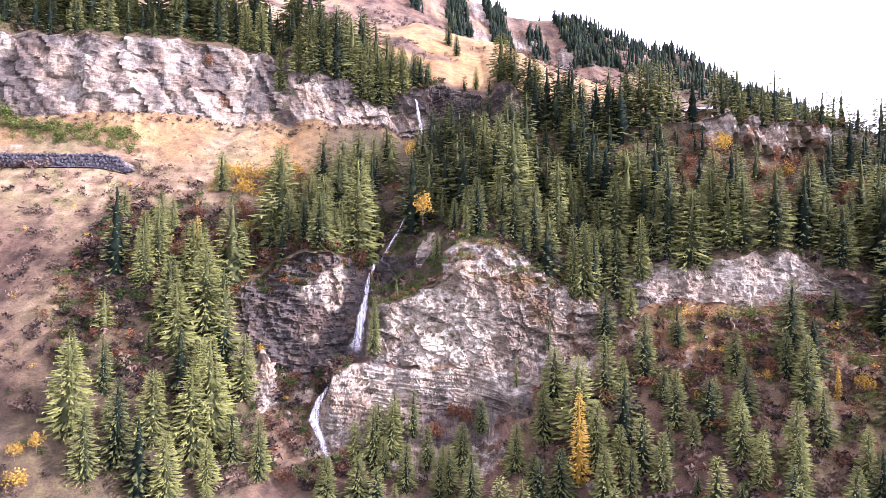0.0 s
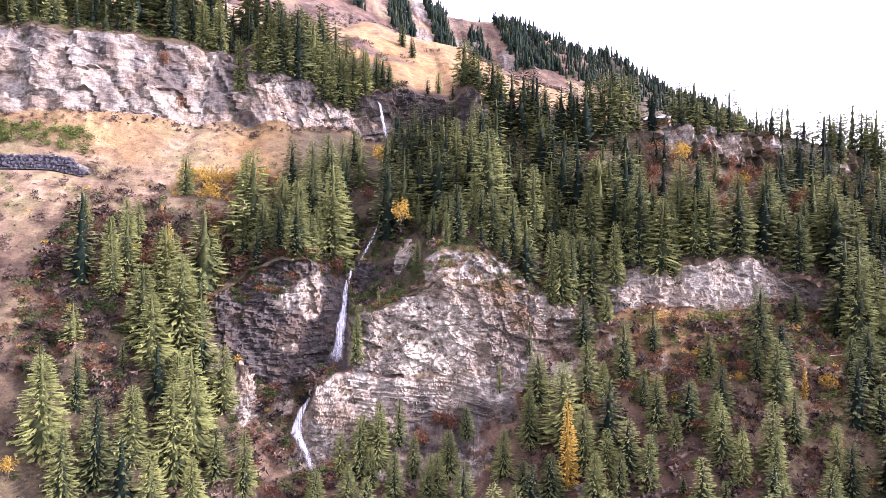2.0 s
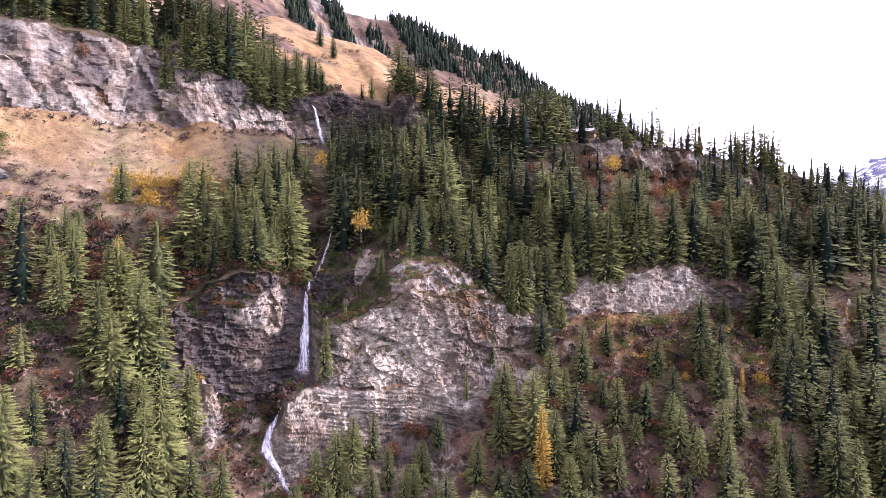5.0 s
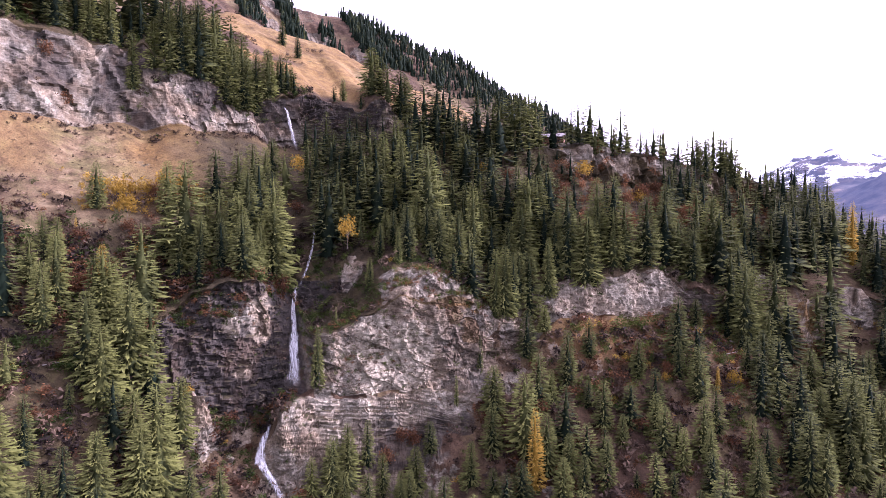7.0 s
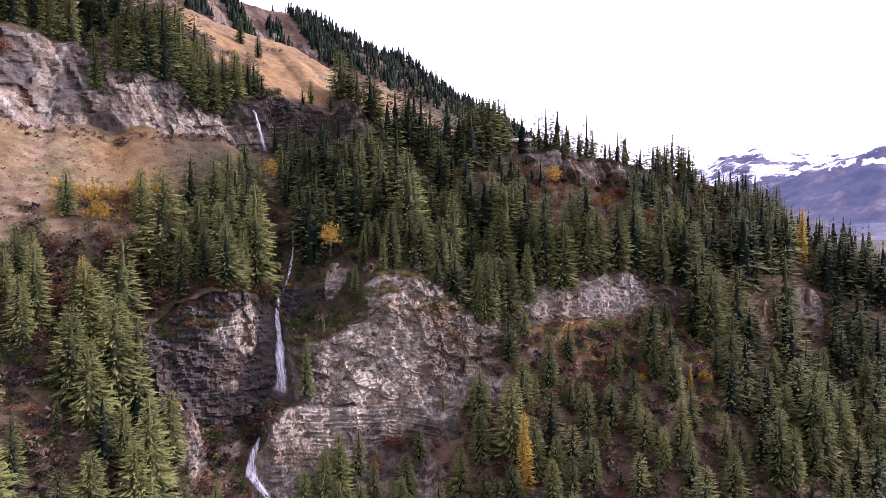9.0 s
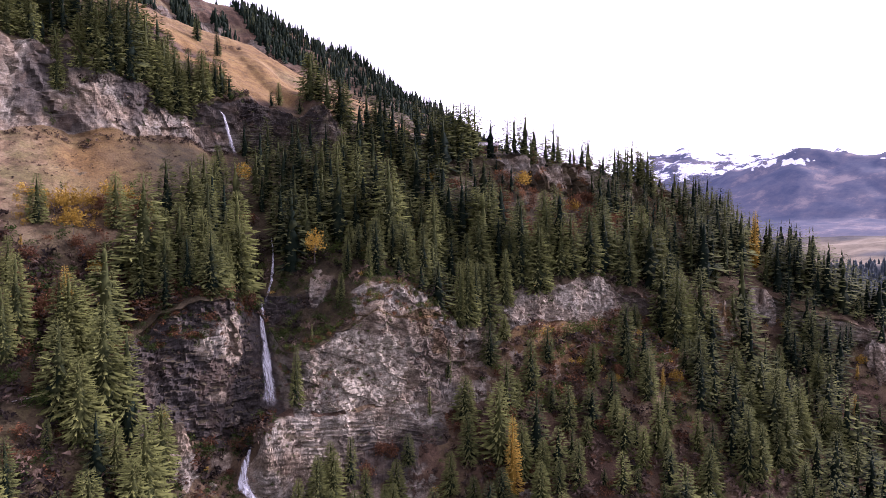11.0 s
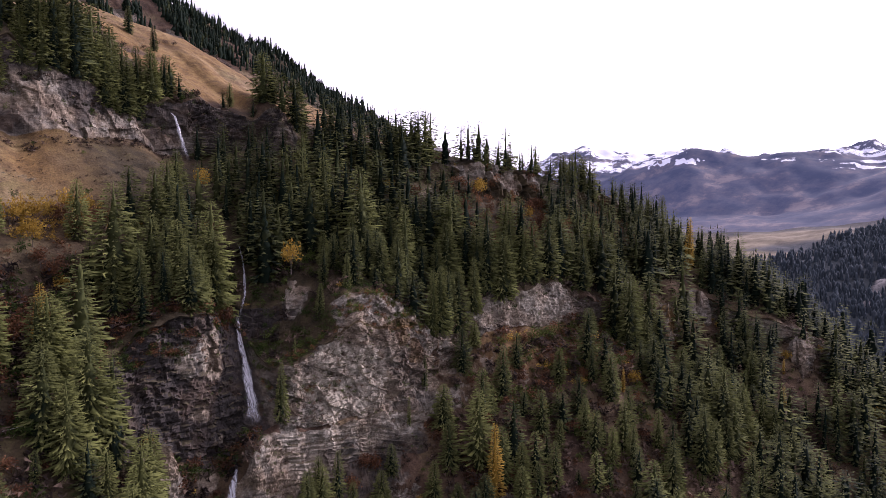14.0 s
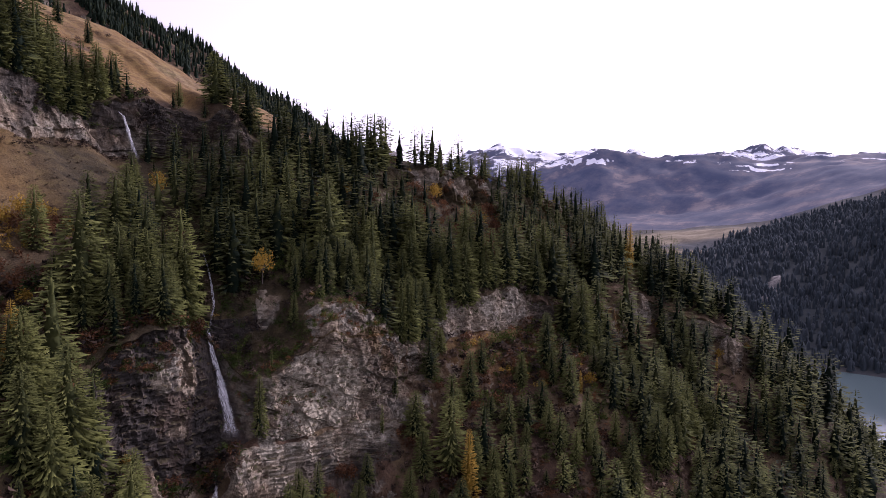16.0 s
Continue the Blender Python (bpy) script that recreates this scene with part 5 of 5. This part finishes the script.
# ---- road and its boulder wall ----
asphalt, n, l, s = material("pale_gravel", 0.95)
l.new(ramp(n, l, noise_node(n, l, 1.2, 5), [(0.3, (0.20, 0.18, 0.165)), (0.7, (0.36, 0.33, 0.30))]), s.inputs["Base Color"])
dark_stone, n, l, s = material("dark_stone", 0.9)
l.new(ramp(n, l, noise_node(n, l, 0.9, 5), [(0.3, (0.014, 0.014, 0.017)), (0.6, (0.055, 0.052, 0.056)), (0.8, (0.15, 0.145, 0.145))]), s.inputs["Base Color"])
bump(n, l, s, noise_node(n, l, 3, 5), 0.2, 0.7)
columns = np.where(xs < -117)[0]
rx, ry, rz = [], [], []
for c in columns:
    for f in (0.1, 0.5, 0.95):
        rx.append(xs[c]), ry.append(bench_y[c] + f * (inner_y[c] - bench_y[c])), rz.append(bench_z[c] + 0.42 - 0.1 * abs(f - 0.5))
shape2 = (len(columns), 3)
road_ob = grid_mesh("road", np.array(rx).reshape(shape2)[::-1], np.array(ry).reshape(shape2)[::-1], np.array(rz).reshape(shape2)[::-1], asphalt)
tagged(road_ob, "narrow gravel road cut across the slope", "road", kind="structure")


def boulder(seed, size, mat, name, rough=0.35, detail=2):
    """A broken block: a rounded cube pushed about by noise, with flat facets."""
    bm = bmesh.new()
    bmesh.ops.create_cube(bm, size=1)
    bmesh.ops.subdivide_edges(bm, edges=bm.edges[:], cuts=detail, use_grid_fill=True)
    for v in bm.verts:
        d = v.co.normalized()
        v.co = v.co.lerp(d * 0.62, 0.35)
        v.co += d * rough * (noise.noise(v.co * 1.7 + Vector((seed * 7.1, 0, 0))) + 0.5 * noise.noise(v.co * 4.3 + Vector((seed, 5, 0))))
        v.co = Vector((v.co.x * size[0], v.co.y * size[1], v.co.z * size[2]))
    me = bpy.data.meshes.new(name)
    bm.to_mesh(me)
    bm.free()
    me.materials.append(mat)
    return me


stone_meshes = [boulder(k, (1.5, 1.2, 1.0), dark_stone, "boulder", 0.35, 1) for k in range(5)]
stone_wall = tagged(new("boulder_wall"), "retaining wall of dark rough boulders above the road", "wall")
for course in range(5):
    x = -190.0 + 0.6 * (course % 2)
    while x < -118 - 1.6 * course:
        c = int(np.argmin(np.abs(xs - x)))
        b = new("boulder", stone_meshes[int(rng.integers(5))])
        b.parent = stone_wall
        b.matrix_basis = pose(x, inner_y[c] + 0.2 + 0.33 * course, inner_z[c] + 0.5 + 1.2 * course, rng.uniform(-20, 20), rng.uniform(-20, 20), rng.uniform(0, 360)) @ Matrix.Diagonal((*rng.uniform(0.9, 1.6, 3), 1))
        x += rng.uniform(1.3, 2.1)

# ---- rock outcrops and pale slabs ----
def crag(seed, x, y, size, label, sunk=1.5, pale=0.25, bare=1.2, blunt=0.62):
    """A crag standing out of the slope: a steep lump broken into beds and blocks."""
    rows, cols = 46, 64
    f, a = np.meshgrid(np.linspace(0, 1, rows), np.linspace(0, 2 * math.pi, cols), indexing="ij")
    a = a + 0 * f
    side, up = smooth(1.0, blunt, f), np.minimum(1, f / 0.8)
    round_a = np.sign(np.cos(a)) * np.abs(np.cos(a)) ** 0.75, np.sign(np.sin(a)) * np.abs(np.sin(a)) ** 0.75
    about = (1 - 0.3 * up * up + 0.35 * fractal(np.cos(a) * 1.1 + seed * 3, np.sin(a) * 1.1, up * 0.8, 3)) * side**0.7
    gx, gy, gz = round_a[0] * about * size[0] / 2, round_a[1] * about * size[1] / 2 + 0.3 * up * size[1], up * size[2] * (1 + 0.22 * fractal(np.cos(a) * 1.4, np.sin(a) * 1.4, 0 * a + seed, 2) * up)
    along, bed = a * (size[0] + size[1]) / 4, gz + 0.12 * gx + 0.4 * fractal(gx / 3 + seed, gy / 3, 0 * gx, 2)
    level = bed / 0.95
    out = 0.75 * blocks(along, bed, 2.6, 1.9, 40 + seed, 0.6) + 0.4 * blocks(along, bed, 1.2, 0.8, 50 + seed) + 0.5 * (level - np.floor(level) - 0.5) * (0.6 + 0.5 * fractal(along / 3, np.floor(level) * 3.1, 0 * a + seed, 2))
    out[:, -1] = out[:, 0]
    gx, gy, gz = gx + np.cos(a) * out * side, gy + np.sin(a) * out * side, gz + 0.25 * out
    gx[:, -1], gy[:, -1], gz[:, -1] = gx[:, 0], gy[:, 0], gz[:, 0]
    low = min(ground_at(x + d, y - 0.5 * size[1]) for d in (-0.4 * size[0], 0, 0.4 * size[0])) - sunk
    made = grid_mesh("rock_outcrop", x + gx, y + gy, low + gz, GROUND, [("rock", bare + 0 * a), ("pale", pale + 0 * a), ("heath", 0 * a), ("gold", 0.7 + 0 * a)], a > -1)
    return tagged(made, label, "rock")


crag(1, -55.3, 203.5, (12, 9, 16), "pale bedded limestone pillar beside the gorge", pale=0.05, blunt=0.8)
crag(2, -47.5, 201, (6, 5, 6), "pale broken limestone rib beside the lower cascade")
crag(9, -5.5, 227.5, (18, 11, 180.0 - ground_at(-5.5, 222)), "grey limestone knob above the gorge", pale=0.4, blunt=0.4)
for k, (x, y) in enumerate(LOW_ROCKS):
    crag(3 + k, x, y, ((6, 5, 8), (7, 5, 6), (6, 5, 6))[k % 3], "weathered pale rock rib among the spruces")
for k, (x, y) in enumerate(SIDE_ROCKS):
    crag(15 + k, x, y, ((12, 9, 20), (16, 8, 16), (20, 9, 18))[k], ("sunlit yellowish rock knob in the wood", "grey rock face in the dark wood", "pale rock outcrop on the wooded slope")[k], bare=(0.5, 0.9, 0.8)[k])
knob_birch = stand(GOLDEN[0], -6.7, 225.6, 10.0, 0.8, 40, 0, "golden birch on the rock knob above the gorge")
knob_birch.matrix_basis = Matrix.Translation((0, 0, 177.6 - ground_at(-6.7, 225.6))) @ knob_birch.matrix_basis

# ---- waterfalls ----
white_water, n, l, s = material("white_water", 0.4)
streak = noise_node(n, l, 1.0, 5, 0.65, (4.0, 0.6, 0.22))
l.new(ramp(n, l, streak, [(0.35, (0.46, 0.465, 0.475)), (0.6, (0.80, 0.81, 0.82))]), s.inputs["Base Color"])
clear = n.new("ShaderNodeBsdfTransparent")
veil_mix = n.new("ShaderNodeMixShader")
thin = calc(n, l, "MULTIPLY", calc(n, l, "SUBTRACT", streak, 0.31), 2.8, True)
l.new(calc(n, l, "MULTIPLY", thin, attribute(n, "veil"), True), veil_mix.inputs[0])
l.new(clear.outputs[0], veil_mix.inputs[1]), l.new(s.outputs[0], veil_mix.inputs[2])
l.new(veil_mix.outputs[0], n["Material Output"].inputs["Surface"])


def waterfall(label, course, widths, layers=3, seed=1):
    """A fall along a course of points: a few uneven veils of water, one before the other, that thin out towards their edges."""
    r = np.random.default_rng(seed)
    course, widths = np.array(course, float), np.array(widths, float)
    steps = np.linspace(0, len(course) - 1, 60)
    way = np.stack([np.interp(steps, range(len(course)), course[:, k]) for k in range(3)], 1)
    wide = np.interp(steps, range(len(course)), widths)
    fall = tagged(new("waterfall"), label, "waterfall")
    for k in range(layers):
        u = np.linspace(-1, 1, 11)[None, :]
        i = np.arange(60)[:, None]
        scale = 1.0 - 0.22 * k
        shift = 0.18 * wide[:, None] * fractal(i / 9 + 7 * k + seed, 0 * i, 0 * i, 2)
        gx = way[:, :1] + shift + u * wide[:, None] * 0.5 * scale * (1 + 0.35 * fractal(i / 5 + 3 * k, u * 0, 0 * i + seed, 2))
        gy = way[:, 1:2] - 0.25 - 0.25 * k * wide[:, None] * 0.5 - 0.2 * (1 - u * u) * wide[:, None]
        gz = way[:, 2:3] + 0 * u
        veil = np.clip((1 - np.abs(u) ** 2.5) * (1.0 - 0.25 * k) * (1 - 0.97 * smooth(0.62, 1.0, i / 59.0)) * (0.4 + 0.6 * smooth(0, 0.12, i / 59.0)), 0, 1)
        sheet = grid_mesh("water_veil", gx, gy, gz, white_water, [("veil", veil)])
        sheet.parent = fall
    return fall


def on_ground(points, over=0.5):
    return [(x, y, ground_at(x, y) + over) for x, y in points]


def over_rock(points, wide=1.6, over=0.7):
    """A course over the highest rock within its width."""
    return [(x, y, max(ground_at(x + d * wide, y) for d in (-1, -0.5, 0)) + over) for x, y in points]


waterfall("thin white waterfall sliding into the dark gorge", over_rock([(-22.8, 230.6), (-23.4, 229.0), (-24.3, 226), (-25.0, 221.5), (-25.7, 216), (-26.4, 211.6), (-26.6, 209.6)]), (0.9, 1.3, 1.8, 2.3, 2.9, 3.4, 3.8), 3, 1)
waterfall("narrow cascade between the trees above the gorge", on_ground([(-12.5, 252), (-13.5, 247), (-15.5, 241), (-18.0, 235), (-22.0, 231.0)], 0.9), (0.5, 0.8, 0.9, 0.9, 1.1), 2, 2)
waterfall("lower cascade spreading over dark rock", on_ground([(-34.2, 206.5), (-35.2, 204.6), (-36.6, 203.0), (-38.0, 201.5), (-37.2, 199.5), (-35.5, 197.5), (-33.0, 194.0), (-29.0, 189.5)], 0.9), (0.7, 1.4, 2.2, 2.9, 2.6, 2.0, 1.4, 0.8), 3, 3)
waterfall("upper waterfall in a cleft of the rock wall", [(-13.4, 314, 237.5), (-12.4, 311.4, 235.5), (-11.4, 309.6, 230), (-10.2, 308.2, 223), (-9.0, 306.5, 218)], (0.5, 0.9, 1.3, 1.8, 2.0), 3, 4)

# ---- chalet on the crest ----
timber, n, l, s = material("weathered_timber", 0.85)
l.new(ramp(n, l, noise_node(n, l, 1.5, 4, 0.6, (0.3, 0.3, 6)), [(0.3, (0.10, 0.05, 0.03)), (0.7, (0.26, 0.14, 0.08))]), s.inputs["Base Color"])
roofing, n, l, s = material("pale_roof", 0.6)
l.new(ramp(n, l, noise_node(n, l, 1.1, 4), [(0.3, (0.22, 0.20, 0.20)), (0.7, (0.36, 0.33, 0.32))]), s.inputs["Base Color"])
pane_mat, n, l, s = material("dark_glass", 0.08)
s.inputs["Base Color"].default_value = (0.02, 0.025, 0.03, 1)


def box(bm, x, y, z, sx, sy, sz):
    made = bmesh.ops.create_cube(bm, size=1, matrix=Matrix.LocRotScale((x, y, z), None, (sx, sy, sz)))
    return made["verts"]


def chalet(x, y, turn):
    house = tagged(new("chalet"), "low wooden chalet with a pale pitched roof on the crest", "house")
    house.matrix_basis = pose(x, y, ground_at(x, y) - 1.5, 0, 0, turn)
    bm = bmesh.new()
    body = box(bm, 0, 0, 2.0, 11, 7, 4.0)
    part("wall", bm, timber, house)
    for side in (-1, 1):
        bm = bmesh.new()
        box(bm, 0, 0, 0, 12.6, 5.0, 0.25)
        roof = part("roof", bm, roofing, house)
        roof.matrix_basis = pose(0, side * 2.15, 5.0, -side * 24, 0, 0)
    for side in (-1, 1):
        bm = bmesh.new()
        a, b, c = (bm.verts.new((side * 5.45, q, w)) for q, w in ((-3.5, 3.95), (3.5, 3.95), (0, 5.75)))
        d, e, f = (bm.verts.new((side * 5.2, q, w)) for q, w in ((-3.5, 3.95), (3.5, 3.95), (0, 5.75)))
        for face in ((a, b, c), (f, e, d), (a, d, e, b), (b, e, f, c), (c, f, d, a)):
            bm.faces.new(face)
        part("gable", bm, timber, house)
    for k in range(3):
        bm = bmesh.new()
        box(bm, -3.4 + 3.4 * k, -3.52, 2.2, 1.3, 0.12, 1.2)
        frame_ob = part("window", bm, timber, house)
        bm = bmesh.new()
        box(bm, -3.4 + 3.4 * k, -3.57, 2.2, 1.0, 0.06, 0.9)
        part("pane", bm, pane_mat, frame_ob)
    return house


chalet(110, 291, -38)


# ---- fallen logs ----
def fallen_log(x, y, long, turn, tilt):
    v, t = trunk_shape(np.random.default_rng(int(abs(x) * 10)), 1.0, 0.02)
    ob = new("fallen_log", mesh_from("fallen_log", v * (long, long, long), t, DEAD_WOOD))
    ob.matrix_basis = pose(x, y, ground_at(x, y) + 0.5, 90 - tilt, 0, turn)
    return tagged(ob, "bleached fallen trunk lying on the slope", "log", "fallen logs")


for x, y, long, turn, tilt in [(-56, 190, 9, 60, 25), (-60, 183, 10, 100, 5), (-58, 195, 7, 40, 30), (120, 190, 6, 95, 5), (40, 176, 6, 80, 10), (-90, 200, 5, 70, 10)]:
    fallen_log(x, y, long, turn, tilt)

# ---- lake ----
water, n, l, s = material("lake_water", 0.08)
s.inputs["Base Color"].default_value = (0.13, 0.185, 0.19, 1)
bump(n, l, s, noise_node(n, l, 0.4, 4), 0.15, 0.25)
lake_x, lake_y = np.meshgrid(np.linspace(-1500, 2200, 60), np.linspace(-2500, 1800, 60))
tagged(grid_mesh("lake", lake_x, lake_y, 0 * lake_x, water), "calm turquoise mountain lake below the wooded slope", "lake", kind="structure")

# ---- the far country: a ring of slopes round the lake, out to the snowy crests ----
BEARING = [-180, -60, 40, 48, 53, 57, 61, 67, 73, 77, 82, 95, 120, 180]
# heights near bearing 95: an added peak, out of view, to shade the far slope
RING = [  # distance, then the heights over the bearings
    (700, [-12] * 14),
    (960, [-12] * 14),
    (1040, [10, -12, -12, -12, -12, -12, 2, 3, 4, 5, 8, 60, 10, 10]),
    (1450, [160, -12, -12, 20, 30, 50, 90, 110, 130, 150, 180, 420, 250, 160]),
    (1950, [260, 60, 60, 90, 110, 125, 140, 150, 165, 215, 270, 800, 480, 260]),
]
RING += [
    (2400, [300, 100, 100, 160, 180, 195, 205, 215, 270, 320, 350, 900, 520, 300]),
    (2900, [330, 200, 200, 260, 300, 380, 462, 440, 405, 405, 410, 800, 480, 330]),
    (3400, [330, 200, 200, 280, 330, 390, 420, 410, 390, 400, 410, 430, 400, 330]),
    (4200, [330, 300, 300, 470, 590, 545, 545, 530, 525, 530, 530, 540, 450, 330]),
    (4800, [300, 200, 200, 350, 400, 400, 400, 400, 400, 400, 400, 400, 350, 300]),
]
ring_b = np.concatenate([np.arange(-180, 44, 4.0), np.arange(44, 90, 0.22), np.arange(90, 181, 3.0)])
ring_d = np.concatenate([np.arange(700, 2000, 16.0), np.arange(2000, 4801, 25.0)])
table = np.array([np.interp(ring_b, BEARING, h) for _, h in RING])
rise = np.array([[np.interp(d, [q for q, _ in RING], table[:, k]) for k in range(len(ring_b))] for d in ring_d])
bb, dd = np.meshgrid(np.radians(ring_b), ring_d)
fx, fy = -126 + dd * np.sin(bb), 43 + dd * np.cos(bb)
rough = smooth(900, 1300, dd) * (0.5 + smooth(2000, 3200, dd))
rise = rise + rough * (24 * fractal(fx / 420, fy / 420, 0 * fx, 5) + 8 * fractal(fx / 90, fy / 90, 0 * fx + 3, 3)) + 40 * smooth(3600, 4200, dd) * np.abs(fractal(fx / 160, fy / 160, 0 * fx, 4))
forest = smooth(0, 6, rise) * (1 - smooth(1400, 1560, dd - 480 * smooth(69, 74, np.degrees(bb)) + 130 * fractal(fx / 150, fy / 150, 0 * fx, 3))) * smooth(50, 64, np.degrees(bb))
snow = smooth(335, 400, rise + 40 * fractal(fx / 260, fy / 260, 0 * fx, 3)) * smooth(0.05, 0.36, fractal(fx / 420, fy / 420, rise / 13, 4)) * smooth(2350, 2600, dd) * (1 - smooth(2880, 2960, dd)) * 0.85 + smooth(3500, 3800, dd) * (0.6 + 0.3 * fractal(fx / 120, fy / 120, rise / 60, 3))

meadow = smooth(1380, 1480, dd) * (1 - smooth(1900, 2050, dd)) * smooth(60, 63, np.degrees(bb)) * (1 - smooth(70, 75, np.degrees(bb))) * smooth(-0.5, 0.1, fractal(fx / 160, fy / 160, 0 * fx + 9, 3))

# a bare scar of pale rock in the forest
scar_b, scar_d = np.degrees(bb) - 74.3 - (dd - 1280) / 90, dd - 1280 + 30 * fractal(fx / 30, fy / 30, 0 * fx, 3)
scar = smooth(0.3, 0.6, np.exp(-((scar_b / 0.55) ** 2) - (scar_d / 30) ** 2) * (1 + 1.3 * fractal(fx / 22, fy / 22, 0 * fx + 5, 3)))
rise = rise + 9 * scar
forest = forest * (1 - smooth(0.1, 0.4, scar))


def far_material(name, haze, tones):
    """Brown heath, dark forest and snow; past the valley the surface itself glows faintly blue to stand in for haze."""
    m, n, l, s = material(name, 0.95)
    wide_n, mid_n = noise_node(n, l, 0.007, 9, 0.72), noise_node(n, l, 0.016, 8, 0.7)
    brown = ramp(n, l, wide_n, tones)
    # forest ground tinted blue-grey to stand for haze
    woods = ramp(n, l, mid_n, [(0.3, (0.03, 0.04, 0.044)), (0.7, (0.07, 0.082, 0.085))])
    cover = blend(n, l, attribute(n, "meadow"), brown, ramp(n, l, mid_n, [(0.35, (0.10, 0.08, 0.05)), (0.6, (0.26, 0.215, 0.14))]))
    cover = blend(n, l, attribute(n, "forest"), cover, woods)
    cover = blend(n, l, attribute(n, "scar"), cover, ramp(n, l, noise_node(n, l, 0.12, 5, 0.7), [(0.35, (0.10, 0.095, 0.09)), (0.65, (0.36, 0.34, 0.315))]))
    edge = calc(n, l, "ADD", attribute(n, "snow"), calc(n, l, "MULTIPLY", calc(n, l, "SUBTRACT", mid_n, 0.5), 2.2))
    edge = calc(n, l, "MULTIPLY", calc(n, l, "SUBTRACT", edge, 0.5), 9.0, True)
    l.new(blend(n, l, edge, cover, (0.85, 0.86, 0.9)), s.inputs["Base Color"])
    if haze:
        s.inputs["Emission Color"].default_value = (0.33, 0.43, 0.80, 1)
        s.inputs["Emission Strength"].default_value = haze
    return m


# heath across the lake greyed towards blue, with the haze in its colour
HAZED_HEATH = [(0.40, (0.028, 0.034, 0.040)), (0.47, (0.055, 0.060, 0.066)), (0.54, (0.085, 0.083, 0.082)), (0.62, (0.17, 0.155, 0.135))]
BROWN_HEATH = [(0.40, (0.009, 0.011, 0.015)), (0.47, (0.036, 0.033, 0.034)), (0.54, (0.065, 0.053, 0.046)), (0.62, (0.17, 0.13, 0.095))]
split = int(np.searchsorted(ring_d, 2000))
for name, some, haze, tones, label in (("far_slopes", slice(0, split + 1), 0.0, HAZED_HEATH, "dark wooded slopes and pale meadows across the lake"), ("backdrop", slice(split, None), 0.17, BROWN_HEATH, "hazy blue-brown mountains with snow patches and white crests")):
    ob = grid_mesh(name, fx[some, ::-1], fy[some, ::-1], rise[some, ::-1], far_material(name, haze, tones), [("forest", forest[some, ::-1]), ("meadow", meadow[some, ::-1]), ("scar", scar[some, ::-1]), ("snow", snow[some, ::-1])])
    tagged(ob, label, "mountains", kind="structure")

# the spruce forest across the lake
far_spots = []
for _ in range(7000):
    b, d = rng.uniform(58, 90), rng.uniform(1000, 1900)
    i, j = int(np.argmin(np.abs(ring_d - d))), int(np.argmin(np.abs(ring_b - b)))
    if rng.random() < forest[i, j]:
        far_spots.append((-126 + d * math.sin(radians(b)), 43 + d * math.cos(radians(b)), float(rise[i, j]) - 2, rng.uniform(14, 26), rng.uniform(0.9, 1.2)))
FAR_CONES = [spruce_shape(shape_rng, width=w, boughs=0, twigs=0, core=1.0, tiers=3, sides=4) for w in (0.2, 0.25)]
wood_of("far_forest", far_spots, FAR_CONES, HAZY_NEEDLES, "dark spruce forest on the shore across the lake")

put_away(SPRUCES + SUNNY_SPRUCES + CREST_SPRUCES + LARCHES + GOLDEN + RUSSETS)
